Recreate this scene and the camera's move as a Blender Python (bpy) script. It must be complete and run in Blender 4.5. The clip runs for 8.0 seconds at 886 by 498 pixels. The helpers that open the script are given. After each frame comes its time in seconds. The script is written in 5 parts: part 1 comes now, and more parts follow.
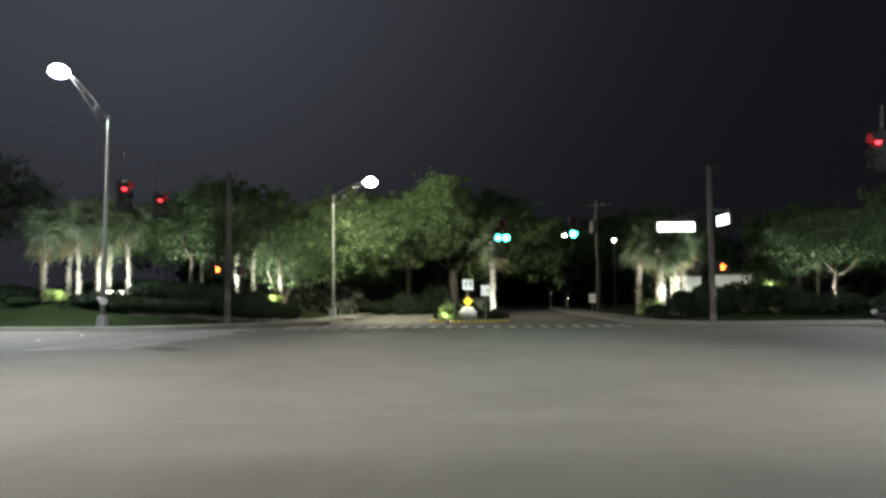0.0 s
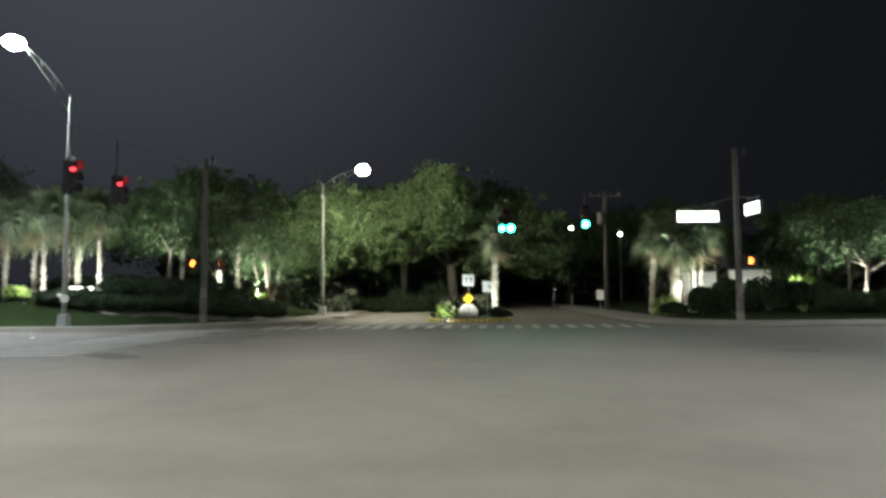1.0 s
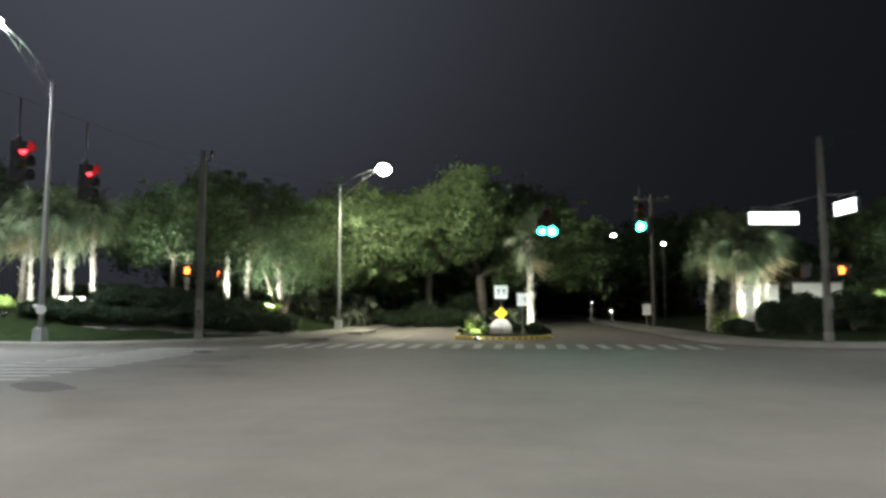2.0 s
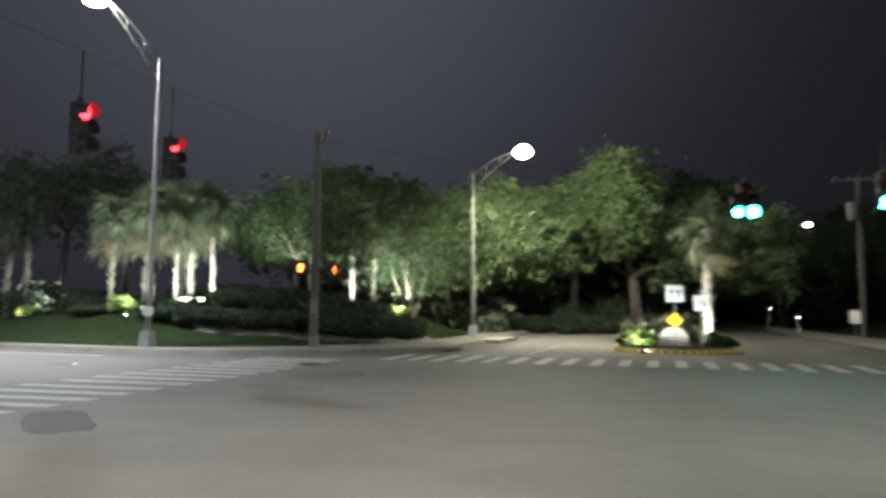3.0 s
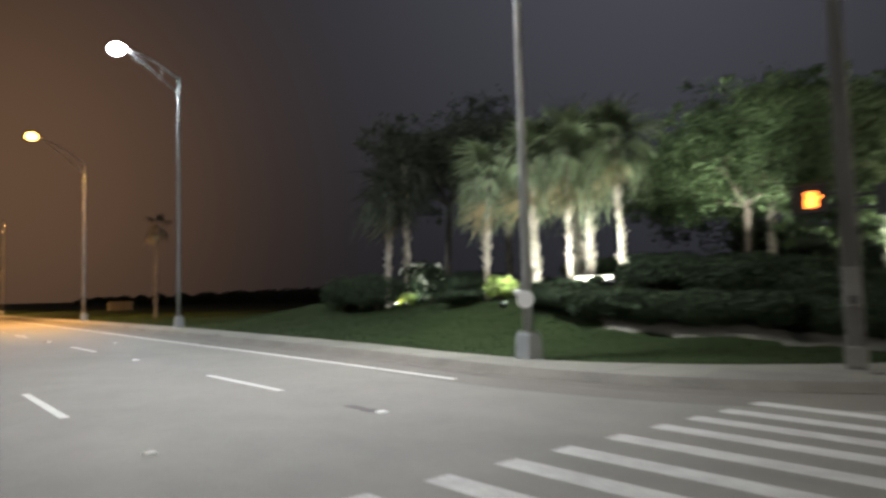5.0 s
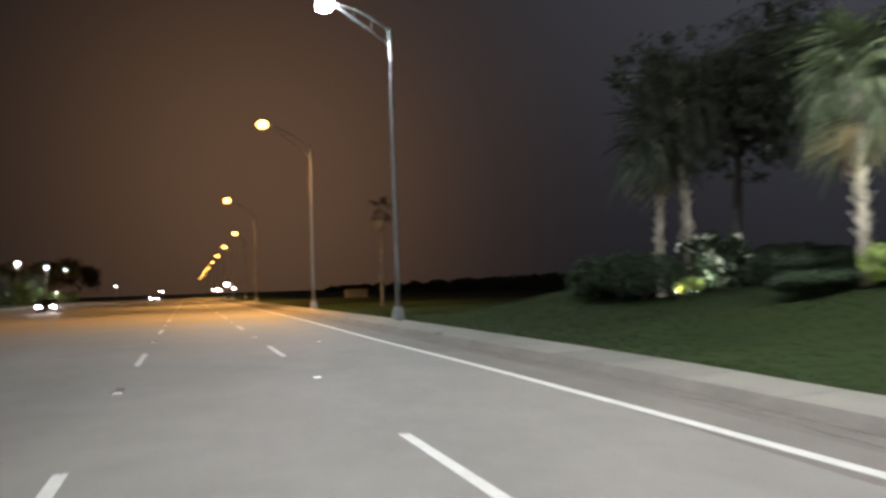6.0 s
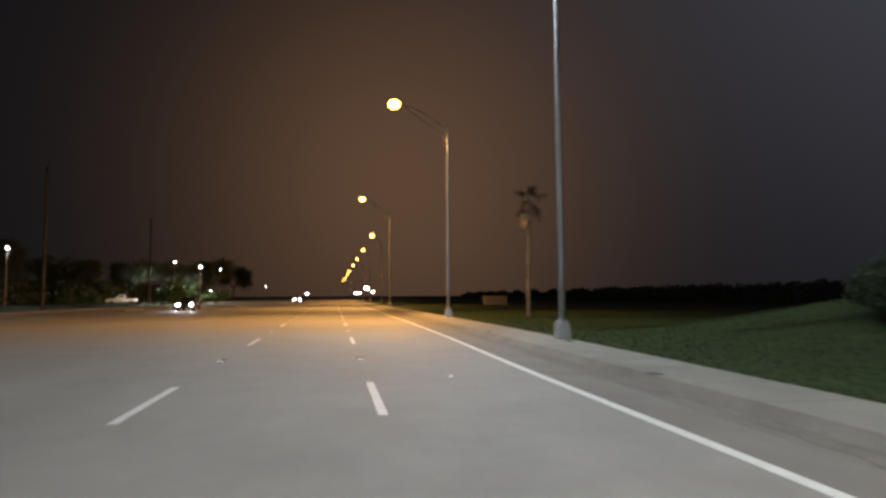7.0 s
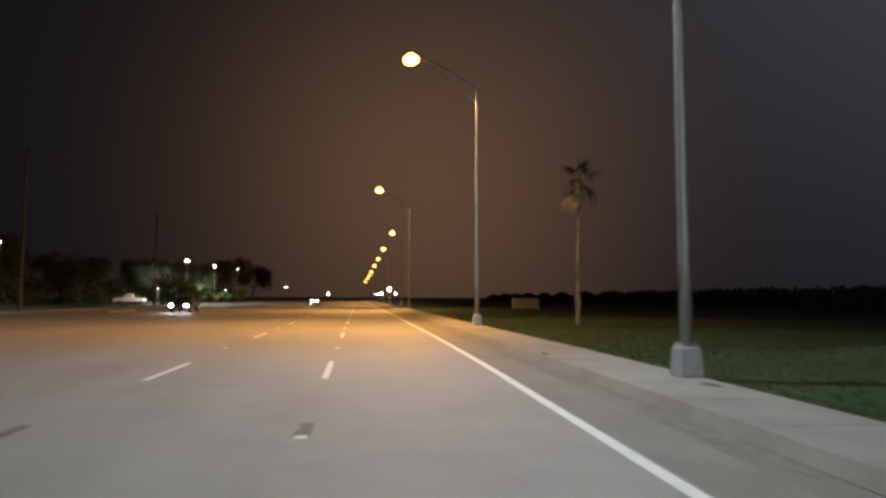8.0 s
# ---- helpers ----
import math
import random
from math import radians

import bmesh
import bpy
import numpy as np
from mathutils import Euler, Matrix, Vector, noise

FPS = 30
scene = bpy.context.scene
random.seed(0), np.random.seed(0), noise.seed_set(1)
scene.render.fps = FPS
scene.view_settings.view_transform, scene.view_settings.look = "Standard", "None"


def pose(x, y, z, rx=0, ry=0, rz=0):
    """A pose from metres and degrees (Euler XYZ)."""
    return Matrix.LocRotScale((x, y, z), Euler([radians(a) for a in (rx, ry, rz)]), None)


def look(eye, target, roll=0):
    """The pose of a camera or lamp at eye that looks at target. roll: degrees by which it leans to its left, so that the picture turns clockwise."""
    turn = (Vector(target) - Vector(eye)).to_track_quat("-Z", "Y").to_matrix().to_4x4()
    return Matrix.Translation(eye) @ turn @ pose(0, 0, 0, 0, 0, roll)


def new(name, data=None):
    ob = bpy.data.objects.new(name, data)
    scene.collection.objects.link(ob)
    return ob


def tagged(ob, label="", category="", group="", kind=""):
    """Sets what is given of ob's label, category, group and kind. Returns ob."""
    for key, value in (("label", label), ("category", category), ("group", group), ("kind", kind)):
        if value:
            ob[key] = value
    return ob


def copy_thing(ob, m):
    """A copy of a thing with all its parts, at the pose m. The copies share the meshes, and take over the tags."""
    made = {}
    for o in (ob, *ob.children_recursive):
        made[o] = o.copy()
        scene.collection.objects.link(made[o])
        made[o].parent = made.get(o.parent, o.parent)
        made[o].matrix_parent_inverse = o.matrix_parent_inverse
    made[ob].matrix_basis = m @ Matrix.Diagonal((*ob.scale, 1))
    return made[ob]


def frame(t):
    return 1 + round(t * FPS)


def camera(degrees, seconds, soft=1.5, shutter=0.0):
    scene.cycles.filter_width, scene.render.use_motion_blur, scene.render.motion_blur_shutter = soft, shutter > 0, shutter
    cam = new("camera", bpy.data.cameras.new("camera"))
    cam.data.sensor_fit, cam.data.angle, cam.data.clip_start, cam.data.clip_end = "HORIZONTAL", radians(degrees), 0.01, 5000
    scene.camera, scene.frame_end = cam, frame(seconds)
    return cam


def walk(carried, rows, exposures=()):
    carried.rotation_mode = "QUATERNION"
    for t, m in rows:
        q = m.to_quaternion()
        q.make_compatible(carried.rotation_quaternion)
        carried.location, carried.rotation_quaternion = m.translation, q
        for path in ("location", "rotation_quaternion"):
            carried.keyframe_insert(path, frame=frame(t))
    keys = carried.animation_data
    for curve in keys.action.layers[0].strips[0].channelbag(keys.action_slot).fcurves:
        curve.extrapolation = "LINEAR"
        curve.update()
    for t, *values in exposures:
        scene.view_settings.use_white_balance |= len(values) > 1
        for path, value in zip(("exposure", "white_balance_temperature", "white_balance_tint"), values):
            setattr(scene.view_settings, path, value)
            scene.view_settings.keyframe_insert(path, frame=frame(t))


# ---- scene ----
cam = camera(67.9, 8.0, soft=2.9, shutter=0.5)
PATH = [
    (0, (5.63, 0.535, 1.46), (5.556, 2.529, 1.601), -0.5),
    (0.5, (5.58, 1.894, 1.465), (5.508, 3.888, 1.602), -0.3),
    (1, (5.493, 3.537, 1.47), (5.426, 5.532, 1.6), -0.5),
    (2.5, (4.883, 9.809, 1.474), (4.58, 11.777, 1.663), 0.2),
    (3, (4.175, 12.205, 1.478), (3.629, 14.12, 1.658), 0.3),
    (3.5, (3.179, 14.562, 1.475), (2.388, 16.39, 1.655), 0.3),
    (4, (1.77, 16.849, 1.479), (0.724, 18.545, 1.649), 0.2),
    (4.5, (-0.186, 19.161, 1.478), (-1.481, 20.678, 1.626), -0.1),
    (5, (-2.536, 21.107, 1.513), (-4.052, 22.405, 1.644), -1.5),
    (5.2, (-3.657, 21.799, 1.525), (-5.258, 22.993, 1.638), -1.3),
    (6.3, (-11.128, 24.572, 1.477), (-13.041, 25.143, 1.604), -1.7),
    (6.5, (-12.565, 24.863, 1.456), (-14.5, 25.35, 1.591), -1.2),
    (7, (-16.431, 25.447, 1.437), (-18.399, 25.774, 1.578), -0.3),
    (7.5, (-20.436, 26.039, 1.433), (-22.41, 26.321, 1.577), 0.2),
    (8, (-24.565, 26.613, 1.449), (-26.543, 26.868, 1.596), 0.2),
]
walk(cam, [(t, look(*p)) for t, *p in PATH], exposures=((0, 1.02, 6380, 4), (1.2, 1.06, 6350, 4), (2.6, 1.3, 6300, 6), (3.6, 1.42, 6450, 8), (4.5, 1.3, 6550, 9), (5.2, 1.1, 6650, 10), (6.4, 0.98, 6650, 11), (8, 0.95, 6550, 12)))

# ---- night sky ----
night = bpy.data.worlds.new("night_sky")
scene.world = night
night.use_nodes = True
wn = night.node_tree
wbg = wn.nodes["Background"]
wco = wn.nodes.new("ShaderNodeTexCoord")


def sky_glow(direction, colour, power, before=None):
    """A wide soft glow, of town light on the haze or of lamp glare, towards one part of the horizon."""
    dot = wn.nodes.new("ShaderNodeVectorMath")
    dot.operation = "DOT_PRODUCT"
    dot.inputs[1].default_value = Vector(direction).normalized()
    wn.links.new(wco.outputs["Generated"], dot.inputs[0])
    pos = wn.nodes.new("ShaderNodeMath")
    pos.operation = "MAXIMUM"
    pos.inputs[1].default_value = 0.0
    wn.links.new(dot.outputs["Value"], pos.inputs[0])
    power_node = wn.nodes.new("ShaderNodeMath")
    power_node.operation = "POWER"
    power_node.inputs[1].default_value = power
    wn.links.new(pos.outputs[0], power_node.inputs[0])
    scale = wn.nodes.new("ShaderNodeVectorMath")
    scale.operation = "SCALE"
    scale.inputs[0].default_value = colour
    wn.links.new(power_node.outputs[0], scale.inputs["Scale"])
    total = wn.nodes.new("ShaderNodeVectorMath")
    total.operation = "ADD"
    wn.links.new(scale.outputs[0], total.inputs[0])
    if before:
        wn.links.new(before, total.inputs[1])
    else:
        total.inputs[1].default_value = (0.0033, 0.0034, 0.0042)
    return total.outputs[0]


# first glow imitates the lamps' glare as sky colour, second is town light
glow = sky_glow((-0.42, 0.72, 0.55), (0.027, 0.0280, 0.035), 8)
glow = sky_glow((-0.985, 0.10, 0.17), (0.050, 0.0262, 0.013), 24, glow)
wn.links.new(glow, wbg.inputs[0])
wbg.inputs[1].default_value = 1.0

WHITE_LIGHT = (0.90, 0.95, 1.0)
COOL_LIGHT = (0.76, 0.91, 1.0)
WARM_LIGHT = (1.0, 0.93, 0.72)
PALE_LIGHT = (1.0, 0.96, 0.91)
SODIUM_LIGHT = (1.0, 0.50, 0.14)


def spot(name, at, to, watts, colour, degrees=150, blend=0.6, radius=0.15):
    data = bpy.data.lights.new(name, "SPOT")
    data.energy, data.color, data.spot_size, data.spot_blend, data.shadow_soft_size = watts, colour, radians(degrees), blend, radius
    ob = new(name, data)
    ob.matrix_world = look(at, to)
    return ob


# ---- materials ----
def material(name, colour, rough=0.6, metal=0.0, vary=0.25, scale=3.0, fine=60.0, bump=0.15, island=0.0, spec=0.5, coords="Object", each=0.0):
    """Principled surface with stains, grain and fine relief."""
    m = bpy.data.materials.new(name)
    m.use_nodes = True
    t = m.node_tree
    b = t.nodes["Principled BSDF"]
    b.inputs["Roughness"].default_value, b.inputs["Metallic"].default_value = rough, metal
    b.inputs["Specular IOR Level"].default_value = spec
    co = t.nodes.new("ShaderNodeTexCoord")
    n1, n2 = t.nodes.new("ShaderNodeTexNoise"), t.nodes.new("ShaderNodeTexNoise")
    n1.inputs["Scale"].default_value, n1.inputs["Detail"].default_value = scale, 5
    n2.inputs["Scale"].default_value, n2.inputs["Detail"].default_value = fine, 3
    for n in (n1, n2):
        t.links.new(co.outputs[coords], n.inputs["Vector"])
    add = t.nodes.new("ShaderNodeMath")
    add.operation = "MULTIPLY_ADD"
    add.inputs[1].default_value = 0.6
    t.links.new(n1.outputs["Fac"], add.inputs[0])
    half = t.nodes.new("ShaderNodeMath")
    half.operation = "MULTIPLY"
    half.inputs[1].default_value = 0.4
    t.links.new(n2.outputs["Fac"], half.inputs[0])
    t.links.new(half.outputs[0], add.inputs[2])
    value = add.outputs[0]
    if island or each:
        source = t.nodes.new("ShaderNodeNewGeometry").outputs["Random Per Island"] if island else t.nodes.new("ShaderNodeObjectInfo").outputs["Random"]
        mix = t.nodes.new("ShaderNodeMath")
        mix.operation = "MULTIPLY_ADD"
        mix.inputs[1].default_value = island or each
        t.links.new(source, mix.inputs[0])
        t.links.new(value, mix.inputs[2])
        off = t.nodes.new("ShaderNodeMath")
        off.operation = "SUBTRACT"
        off.inputs[1].default_value = (island or each) / 2
        t.links.new(mix.outputs[0], off.inputs[0])
        value = off.outputs[0]
    ramp = t.nodes.new("ShaderNodeValToRGB")
    ramp.color_ramp.elements[0].position, ramp.color_ramp.elements[1].position = 0.25, 0.75
    ramp.color_ramp.elements[0].color = (*[c * (1 - vary) for c in colour], 1)
    ramp.color_ramp.elements[1].color = (*[min(1, c * (1 + vary)) for c in colour], 1)
    t.links.new(value, ramp.inputs[0])
    t.links.new(ramp.outputs[0], b.inputs["Base Color"])
    if bump:
        bp = t.nodes.new("ShaderNodeBump")
        bp.inputs["Strength"].default_value, bp.inputs["Distance"].default_value = bump, 0.01
        t.links.new(n2.outputs["Fac"], bp.inputs["Height"])
        t.links.new(bp.outputs[0], b.inputs["Normal"])
    return m


def glowing(name, colour, strength):
    m = bpy.data.materials.new(name)
    m.use_nodes = True
    b = m.node_tree.nodes["Principled BSDF"]
    b.inputs["Base Color"].default_value = (*[0.5 * c for c in colour], 1)
    b.inputs["Emission Color"].default_value, b.inputs["Emission Strength"].default_value = (*colour, 1), strength
    b.inputs["Roughness"].default_value = 0.3
    return m


def asphalt_material():
    """Aged asphalt: aggregate grain, blotches, and tyre-polished streaks along the wide road."""
    m = bpy.data.materials.new("asphalt")
    m.use_nodes = True
    t = m.node_tree
    p = t.nodes["Principled BSDF"]
    co = t.nodes.new("ShaderNodeTexCoord")

    def field(scale, stretch, detail, rough=0.55):
        mp = t.nodes.new("ShaderNodeMapping")
        mp.inputs["Scale"].default_value = stretch
        n = t.nodes.new("ShaderNodeTexNoise")
        n.inputs["Scale"].default_value, n.inputs["Detail"].default_value, n.inputs["Roughness"].default_value = scale, detail, rough
        t.links.new(co.outputs["Object"], mp.inputs["Vector"])
        t.links.new(mp.outputs[0], n.inputs["Vector"])
        return n.outputs["Fac"]

    def mix(a, b, k):
        n = t.nodes.new("ShaderNodeMix")
        n.inputs[0].default_value = k
        t.links.new(a, n.inputs[2])
        t.links.new(b, n.inputs[3])
        return n.outputs[0]

    blotch = field(0.16, (1, 1, 1), 6)
    streak = field(0.9, (0.035, 1, 1), 4)
    grain = field(55, (1, 1, 1), 2)
    stain = field(1.1, (1, 1, 1), 5, 0.7)
    v = mix(mix(mix(blotch, streak, 0.42), stain, 0.28), grain, 0.16)
    ramp = t.nodes.new("ShaderNodeValToRGB")
    ramp.color_ramp.elements[0].position, ramp.color_ramp.elements[0].color = 0.34, (0.067, 0.061, 0.053, 1)
    ramp.color_ramp.elements[1].position, ramp.color_ramp.elements[1].color = 0.64, (0.147, 0.136, 0.120, 1)
    t.links.new(v, ramp.inputs[0])
    t.links.new(ramp.outputs[0], p.inputs["Base Color"])
    gloss = t.nodes.new("ShaderNodeMapRange")
    gloss.inputs["To Min"].default_value, gloss.inputs["To Max"].default_value = 0.62, 0.9
    t.links.new(streak, gloss.inputs["Value"])
    t.links.new(gloss.outputs[0], p.inputs["Roughness"])
    bp = t.nodes.new("ShaderNodeBump")
    bp.inputs["Strength"].default_value, bp.inputs["Distance"].default_value = 0.4, 0.01
    t.links.new(grain, bp.inputs["Height"])
    t.links.new(bp.outputs[0], p.inputs["Normal"])
    return m


ASPHALT = asphalt_material()
PATCH = material("patched_asphalt", (0.068, 0.064, 0.060), 0.8, vary=0.3, scale=1.2, fine=40, bump=0.3)
OIL_PATCH = material("oily_patch", (0.034, 0.030, 0.025), 0.75, vary=0.35, scale=1.5, fine=40, bump=0.3)
FAINT_LINE = material("faded_line_paint", (0.21, 0.202, 0.186), 0.8, vary=0.45, scale=2.5, fine=20, bump=0.25)
FAINT_PATCH = material("weathered_patch", (0.095, 0.087, 0.078), 0.8, vary=0.4, scale=0.9, fine=40, bump=0.3)
CONCRETE = material("concrete", (0.145, 0.136, 0.121), 0.85, vary=0.3, scale=0.7, fine=25, bump=0.2)
SHOULDER = material("grimy_shoulder", (0.078, 0.069, 0.058), 0.85, vary=0.4, scale=0.7, fine=30, bump=0.25)
KERB_GRIME = material("weathered_kerb", (0.088, 0.079, 0.066), 0.85, vary=0.45, scale=0.9, fine=25, bump=0.3)
PALE_SLAB = material("pale_slab_concrete", (0.21, 0.198, 0.175), 0.85, vary=0.3, scale=0.8, fine=25, bump=0.2)
GUTTER = material("gutter_concrete", (0.066, 0.057, 0.047), 0.85, vary=0.35, scale=0.8, fine=18, bump=0.25)
POLE_CONCRETE = material("pole_concrete", (0.081, 0.075, 0.068), 0.8, vary=0.2, scale=1.5, fine=30)
PEDESTAL = material("pedestal_concrete", (0.22, 0.23, 0.235), 0.7, vary=0.25, scale=2.5, fine=30)
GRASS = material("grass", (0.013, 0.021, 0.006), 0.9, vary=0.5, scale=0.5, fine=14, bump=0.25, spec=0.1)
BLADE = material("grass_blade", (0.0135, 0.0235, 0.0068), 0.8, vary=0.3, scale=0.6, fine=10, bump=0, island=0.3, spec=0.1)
SAND = material("sandy_mulch", (0.115, 0.108, 0.09), 0.95, vary=0.35, scale=2.0, fine=30, bump=0.5)
WORN_PAINT = material("worn_crossing_paint", (0.29, 0.284, 0.27), 0.7, vary=0.4, scale=3, fine=22, bump=0.25)
PAINT = material("road_paint", (0.33, 0.322, 0.30), 0.6, vary=0.22, scale=4, fine=30, bump=0.2)
YELLOW_PAINT = material("yellow_paint", (0.30, 0.225, 0.07), 0.55, vary=0.2, scale=4, fine=40)
ALUMINIUM = material("aluminium", (0.24, 0.24, 0.235), 0.5, metal=0.6, vary=0.15, scale=2, fine=50, bump=0.05)
DARK_METAL = material("dark_metal", (0.035, 0.035, 0.036), 0.5, metal=0.3, vary=0.3, scale=8)
IRON = material("cast_iron", (0.05, 0.046, 0.042), 0.6, metal=0.5, vary=0.4, scale=8)
SIGNAL_BLACK = material("signal_housing", (0.03, 0.03, 0.031), 0.65, vary=0.3, scale=8)
SIGN_WHITE = material("sign_white", (0.85, 0.85, 0.85), 0.45, vary=0.05, scale=6, fine=80, bump=0.02)
SIGN_YELLOW = material("sign_yellow", (0.85, 0.50, 0.03), 0.45, vary=0.06, scale=6, fine=80, bump=0.02)
SIGN_GREY = material("sign_print", (0.09, 0.09, 0.10), 0.5, vary=0.1, scale=6)
STONE = material("pale_stone", (0.55, 0.50, 0.45), 0.85, vary=0.25, scale=2.5, fine=20, bump=0.5)
STUCCO = material("white_stucco", (0.58, 0.56, 0.51), 0.85, vary=0.12, scale=1.5, fine=40, bump=0.3)
BARK = material("bark", (0.13, 0.105, 0.08), 0.9, vary=0.5, scale=2.5, fine=14, bump=0.8)
# bark with shade put into its colour, for trunks that should look unlit
SHADED_BARK = material("shaded_bark", (0.085, 0.074, 0.063), 0.9, vary=0.5, scale=2.5, fine=14, bump=0.8)
PALM_BARK = material("palm_bark", (0.31, 0.277, 0.225), 0.9, vary=0.95, scale=4, fine=22, bump=0.9)
WOOD_POLE = material("pole_wood", (0.042, 0.038, 0.033), 0.9, vary=0.35, scale=2, fine=30, bump=0.5)
OAK_LEAF = material("oak_leaf", (0.068, 0.100, 0.042), 0.65, vary=0.5, scale=0.5, fine=6, bump=0, island=0.5, spec=0.2)
# leaf colour lowered for trees and palms that get little light
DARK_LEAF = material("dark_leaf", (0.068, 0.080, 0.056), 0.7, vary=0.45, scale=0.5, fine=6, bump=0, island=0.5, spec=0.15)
HEDGE_LEAF = material("hedge_leaf", (0.030, 0.044, 0.024), 0.75, vary=0.4, scale=0.9, fine=8, bump=0, island=0.4, spec=0.12)
# near-black frond colour: the far palm's shade is in the colour
SHADED_FROND = material("shaded_frond", (0.026, 0.026, 0.020), 0.8, vary=0.45, scale=0.5, fine=6, bump=0, island=0.5, spec=0.1)
BRIGHT_LEAF = material("croton_leaf", (0.20, 0.27, 0.065), 0.5, vary=0.45, scale=2, fine=9, bump=0, island=0.7)
PALE_FLOWER = material("pale_flower", (0.62, 0.64, 0.52), 0.6, vary=0.25, scale=3, fine=9, bump=0, island=0.5)
FROND = material("palm_frond", (0.118, 0.148, 0.080), 0.6, vary=0.5, scale=1.2, fine=10, bump=0, each=0.7, spec=0.3)
DEAD_FROND = material("dead_frond", (0.25, 0.19, 0.10), 0.8, vary=0.35, scale=1.5, fine=12, bump=0)
CAR_DARK = material("dark_car_paint", (0.02, 0.022, 0.026), 0.25, metal=0.3, vary=0.1, scale=2, bump=0)
CAR_WHITE = material("white_car_paint", (0.75, 0.75, 0.74), 0.3, vary=0.05, scale=2, bump=0)
CAR_GREY = material("grey_car_paint", (0.16, 0.165, 0.17), 0.3, metal=0.5, vary=0.08, scale=2, bump=0)
CAR_GLASS = material("car_glass", (0.012, 0.014, 0.016), 0.06, vary=0.1, scale=2, bump=0, spec=0.8)
RUBBER = material("rubber", (0.018, 0.018, 0.018), 0.85, vary=0.3, scale=10)
REFLECTOR = material("reflector", (0.5, 0.5, 0.47), 0.3, vary=0.1, scale=20)
RED_LENS = material("red_lens", (0.20, 0.01, 0.008), 0.25, vary=0.1, scale=20)

GLOW_WHITE = glowing("lamp_glow_white", (0.93, 0.97, 1.0), 220)
GLOW_WARM = glowing("lamp_glow_warm", (1.0, 0.95, 0.78), 220)
GLOW_SODIUM = glowing("lamp_glow_sodium", (1.0, 0.50, 0.09), 8)
GLOW_GREEN = glowing("signal_green", (0.04, 1.0, 0.66), 60)
GLOW_RED = glowing("signal_red", (1.0, 0.02, 0.03), 6)
GLOW_SYMBOL = glowing("crossing_symbol", (1.0, 0.16, 0.02), 6)
GLOW_SIGN = glowing("lit_sign_face", (0.93, 1.0, 0.93), 2.2)
GLOW_HEAD = glowing("headlight", (0.88, 0.94, 1.0), 50)
GLOW_FAR = glowing("far_lamp", (1.0, 0.97, 0.86), 60)
GLOW_GROUND = glowing("ground_lamp_lens", (0.97, 1.0, 0.90), 14)
UNLIT_GREEN = material("unlit_green_lens", (0.01, 0.05, 0.035), 0.3, vary=0.1)
UNLIT_AMBER = material("unlit_amber_lens", (0.10, 0.05, 0.005), 0.3, vary=0.1)
UNLIT_RED = material("unlit_red_lens", (0.08, 0.006, 0.006), 0.3, vary=0.1)


# ---- mesh helpers ----
def part(name, bm, mat, parent=None, label="", smooth=False):
    me = bpy.data.meshes.new(name)
    bm.to_mesh(me)
    bm.free()
    return link(name, me, mat, parent, label, smooth)


def link(name, me, mat, parent=None, label="", smooth=False):
    if mat and not me.materials:
        me.materials.append(mat)
    if smooth:
        me.polygons.foreach_set("use_smooth", [True] * len(me.polygons))
    ob = new(name, me)
    if parent:
        ob.parent = parent
    if label:
        ob["label"] = label
    return ob


def thing(name, at, label, category, group="", kind="", rz=0.0):
    ob = new(name)
    ob.matrix_world = pose(*at, 0, 0, rz)
    ob.empty_display_size = 0.2
    return tagged(ob, label, category, group, kind)


def box(bm, size, at=(0, 0, 0), m=None, bevel=0.0, taper=1.0):
    made = bmesh.ops.create_cube(bm, size=1.0)["verts"]
    for v in made:
        k = taper if v.co.z > 0 else 1.0
        v.co = Vector((v.co.x * size[0] * k, v.co.y * size[1] * k, v.co.z * size[2])) + Vector(at)
    if bevel:
        edges = list({e for v in made for e in v.link_edges})
        made = bmesh.ops.bevel(bm, geom=edges, offset=bevel, segments=2, affect="EDGES", profile=0.5)["verts"]
    if m:
        for v in made:
            v.co = m @ v.co
    return bm


def tube(bm, points, radii, seg=10, caps=True):
    """A tapered tube along points."""
    pts = [Vector(p) for p in points]
    rings = []
    up = Vector((0.3, 0.9, 0.2))
    for i, p in enumerate(pts):
        way = (pts[min(i + 1, len(pts) - 1)] - pts[max(i - 1, 0)]).normalized()
        side = way.cross(up)
        if side.length < 0.1:
            side = way.cross(Vector((1, 0, 0)))
        side.normalize()
        other = way.cross(side)
        rings.append([bm.verts.new(p + (side * math.cos(a) + other * math.sin(a)) * radii[i]) for a in (2 * math.pi * k / seg for k in range(seg))])
    for a, b in zip(rings, rings[1:]):
        for k in range(seg):
            bm.faces.new((a[k], a[(k + 1) % seg], b[(k + 1) % seg], b[k]))
    if caps:
        bm.faces.new(rings[0][::-1])
        bm.faces.new(rings[-1])
    return bm


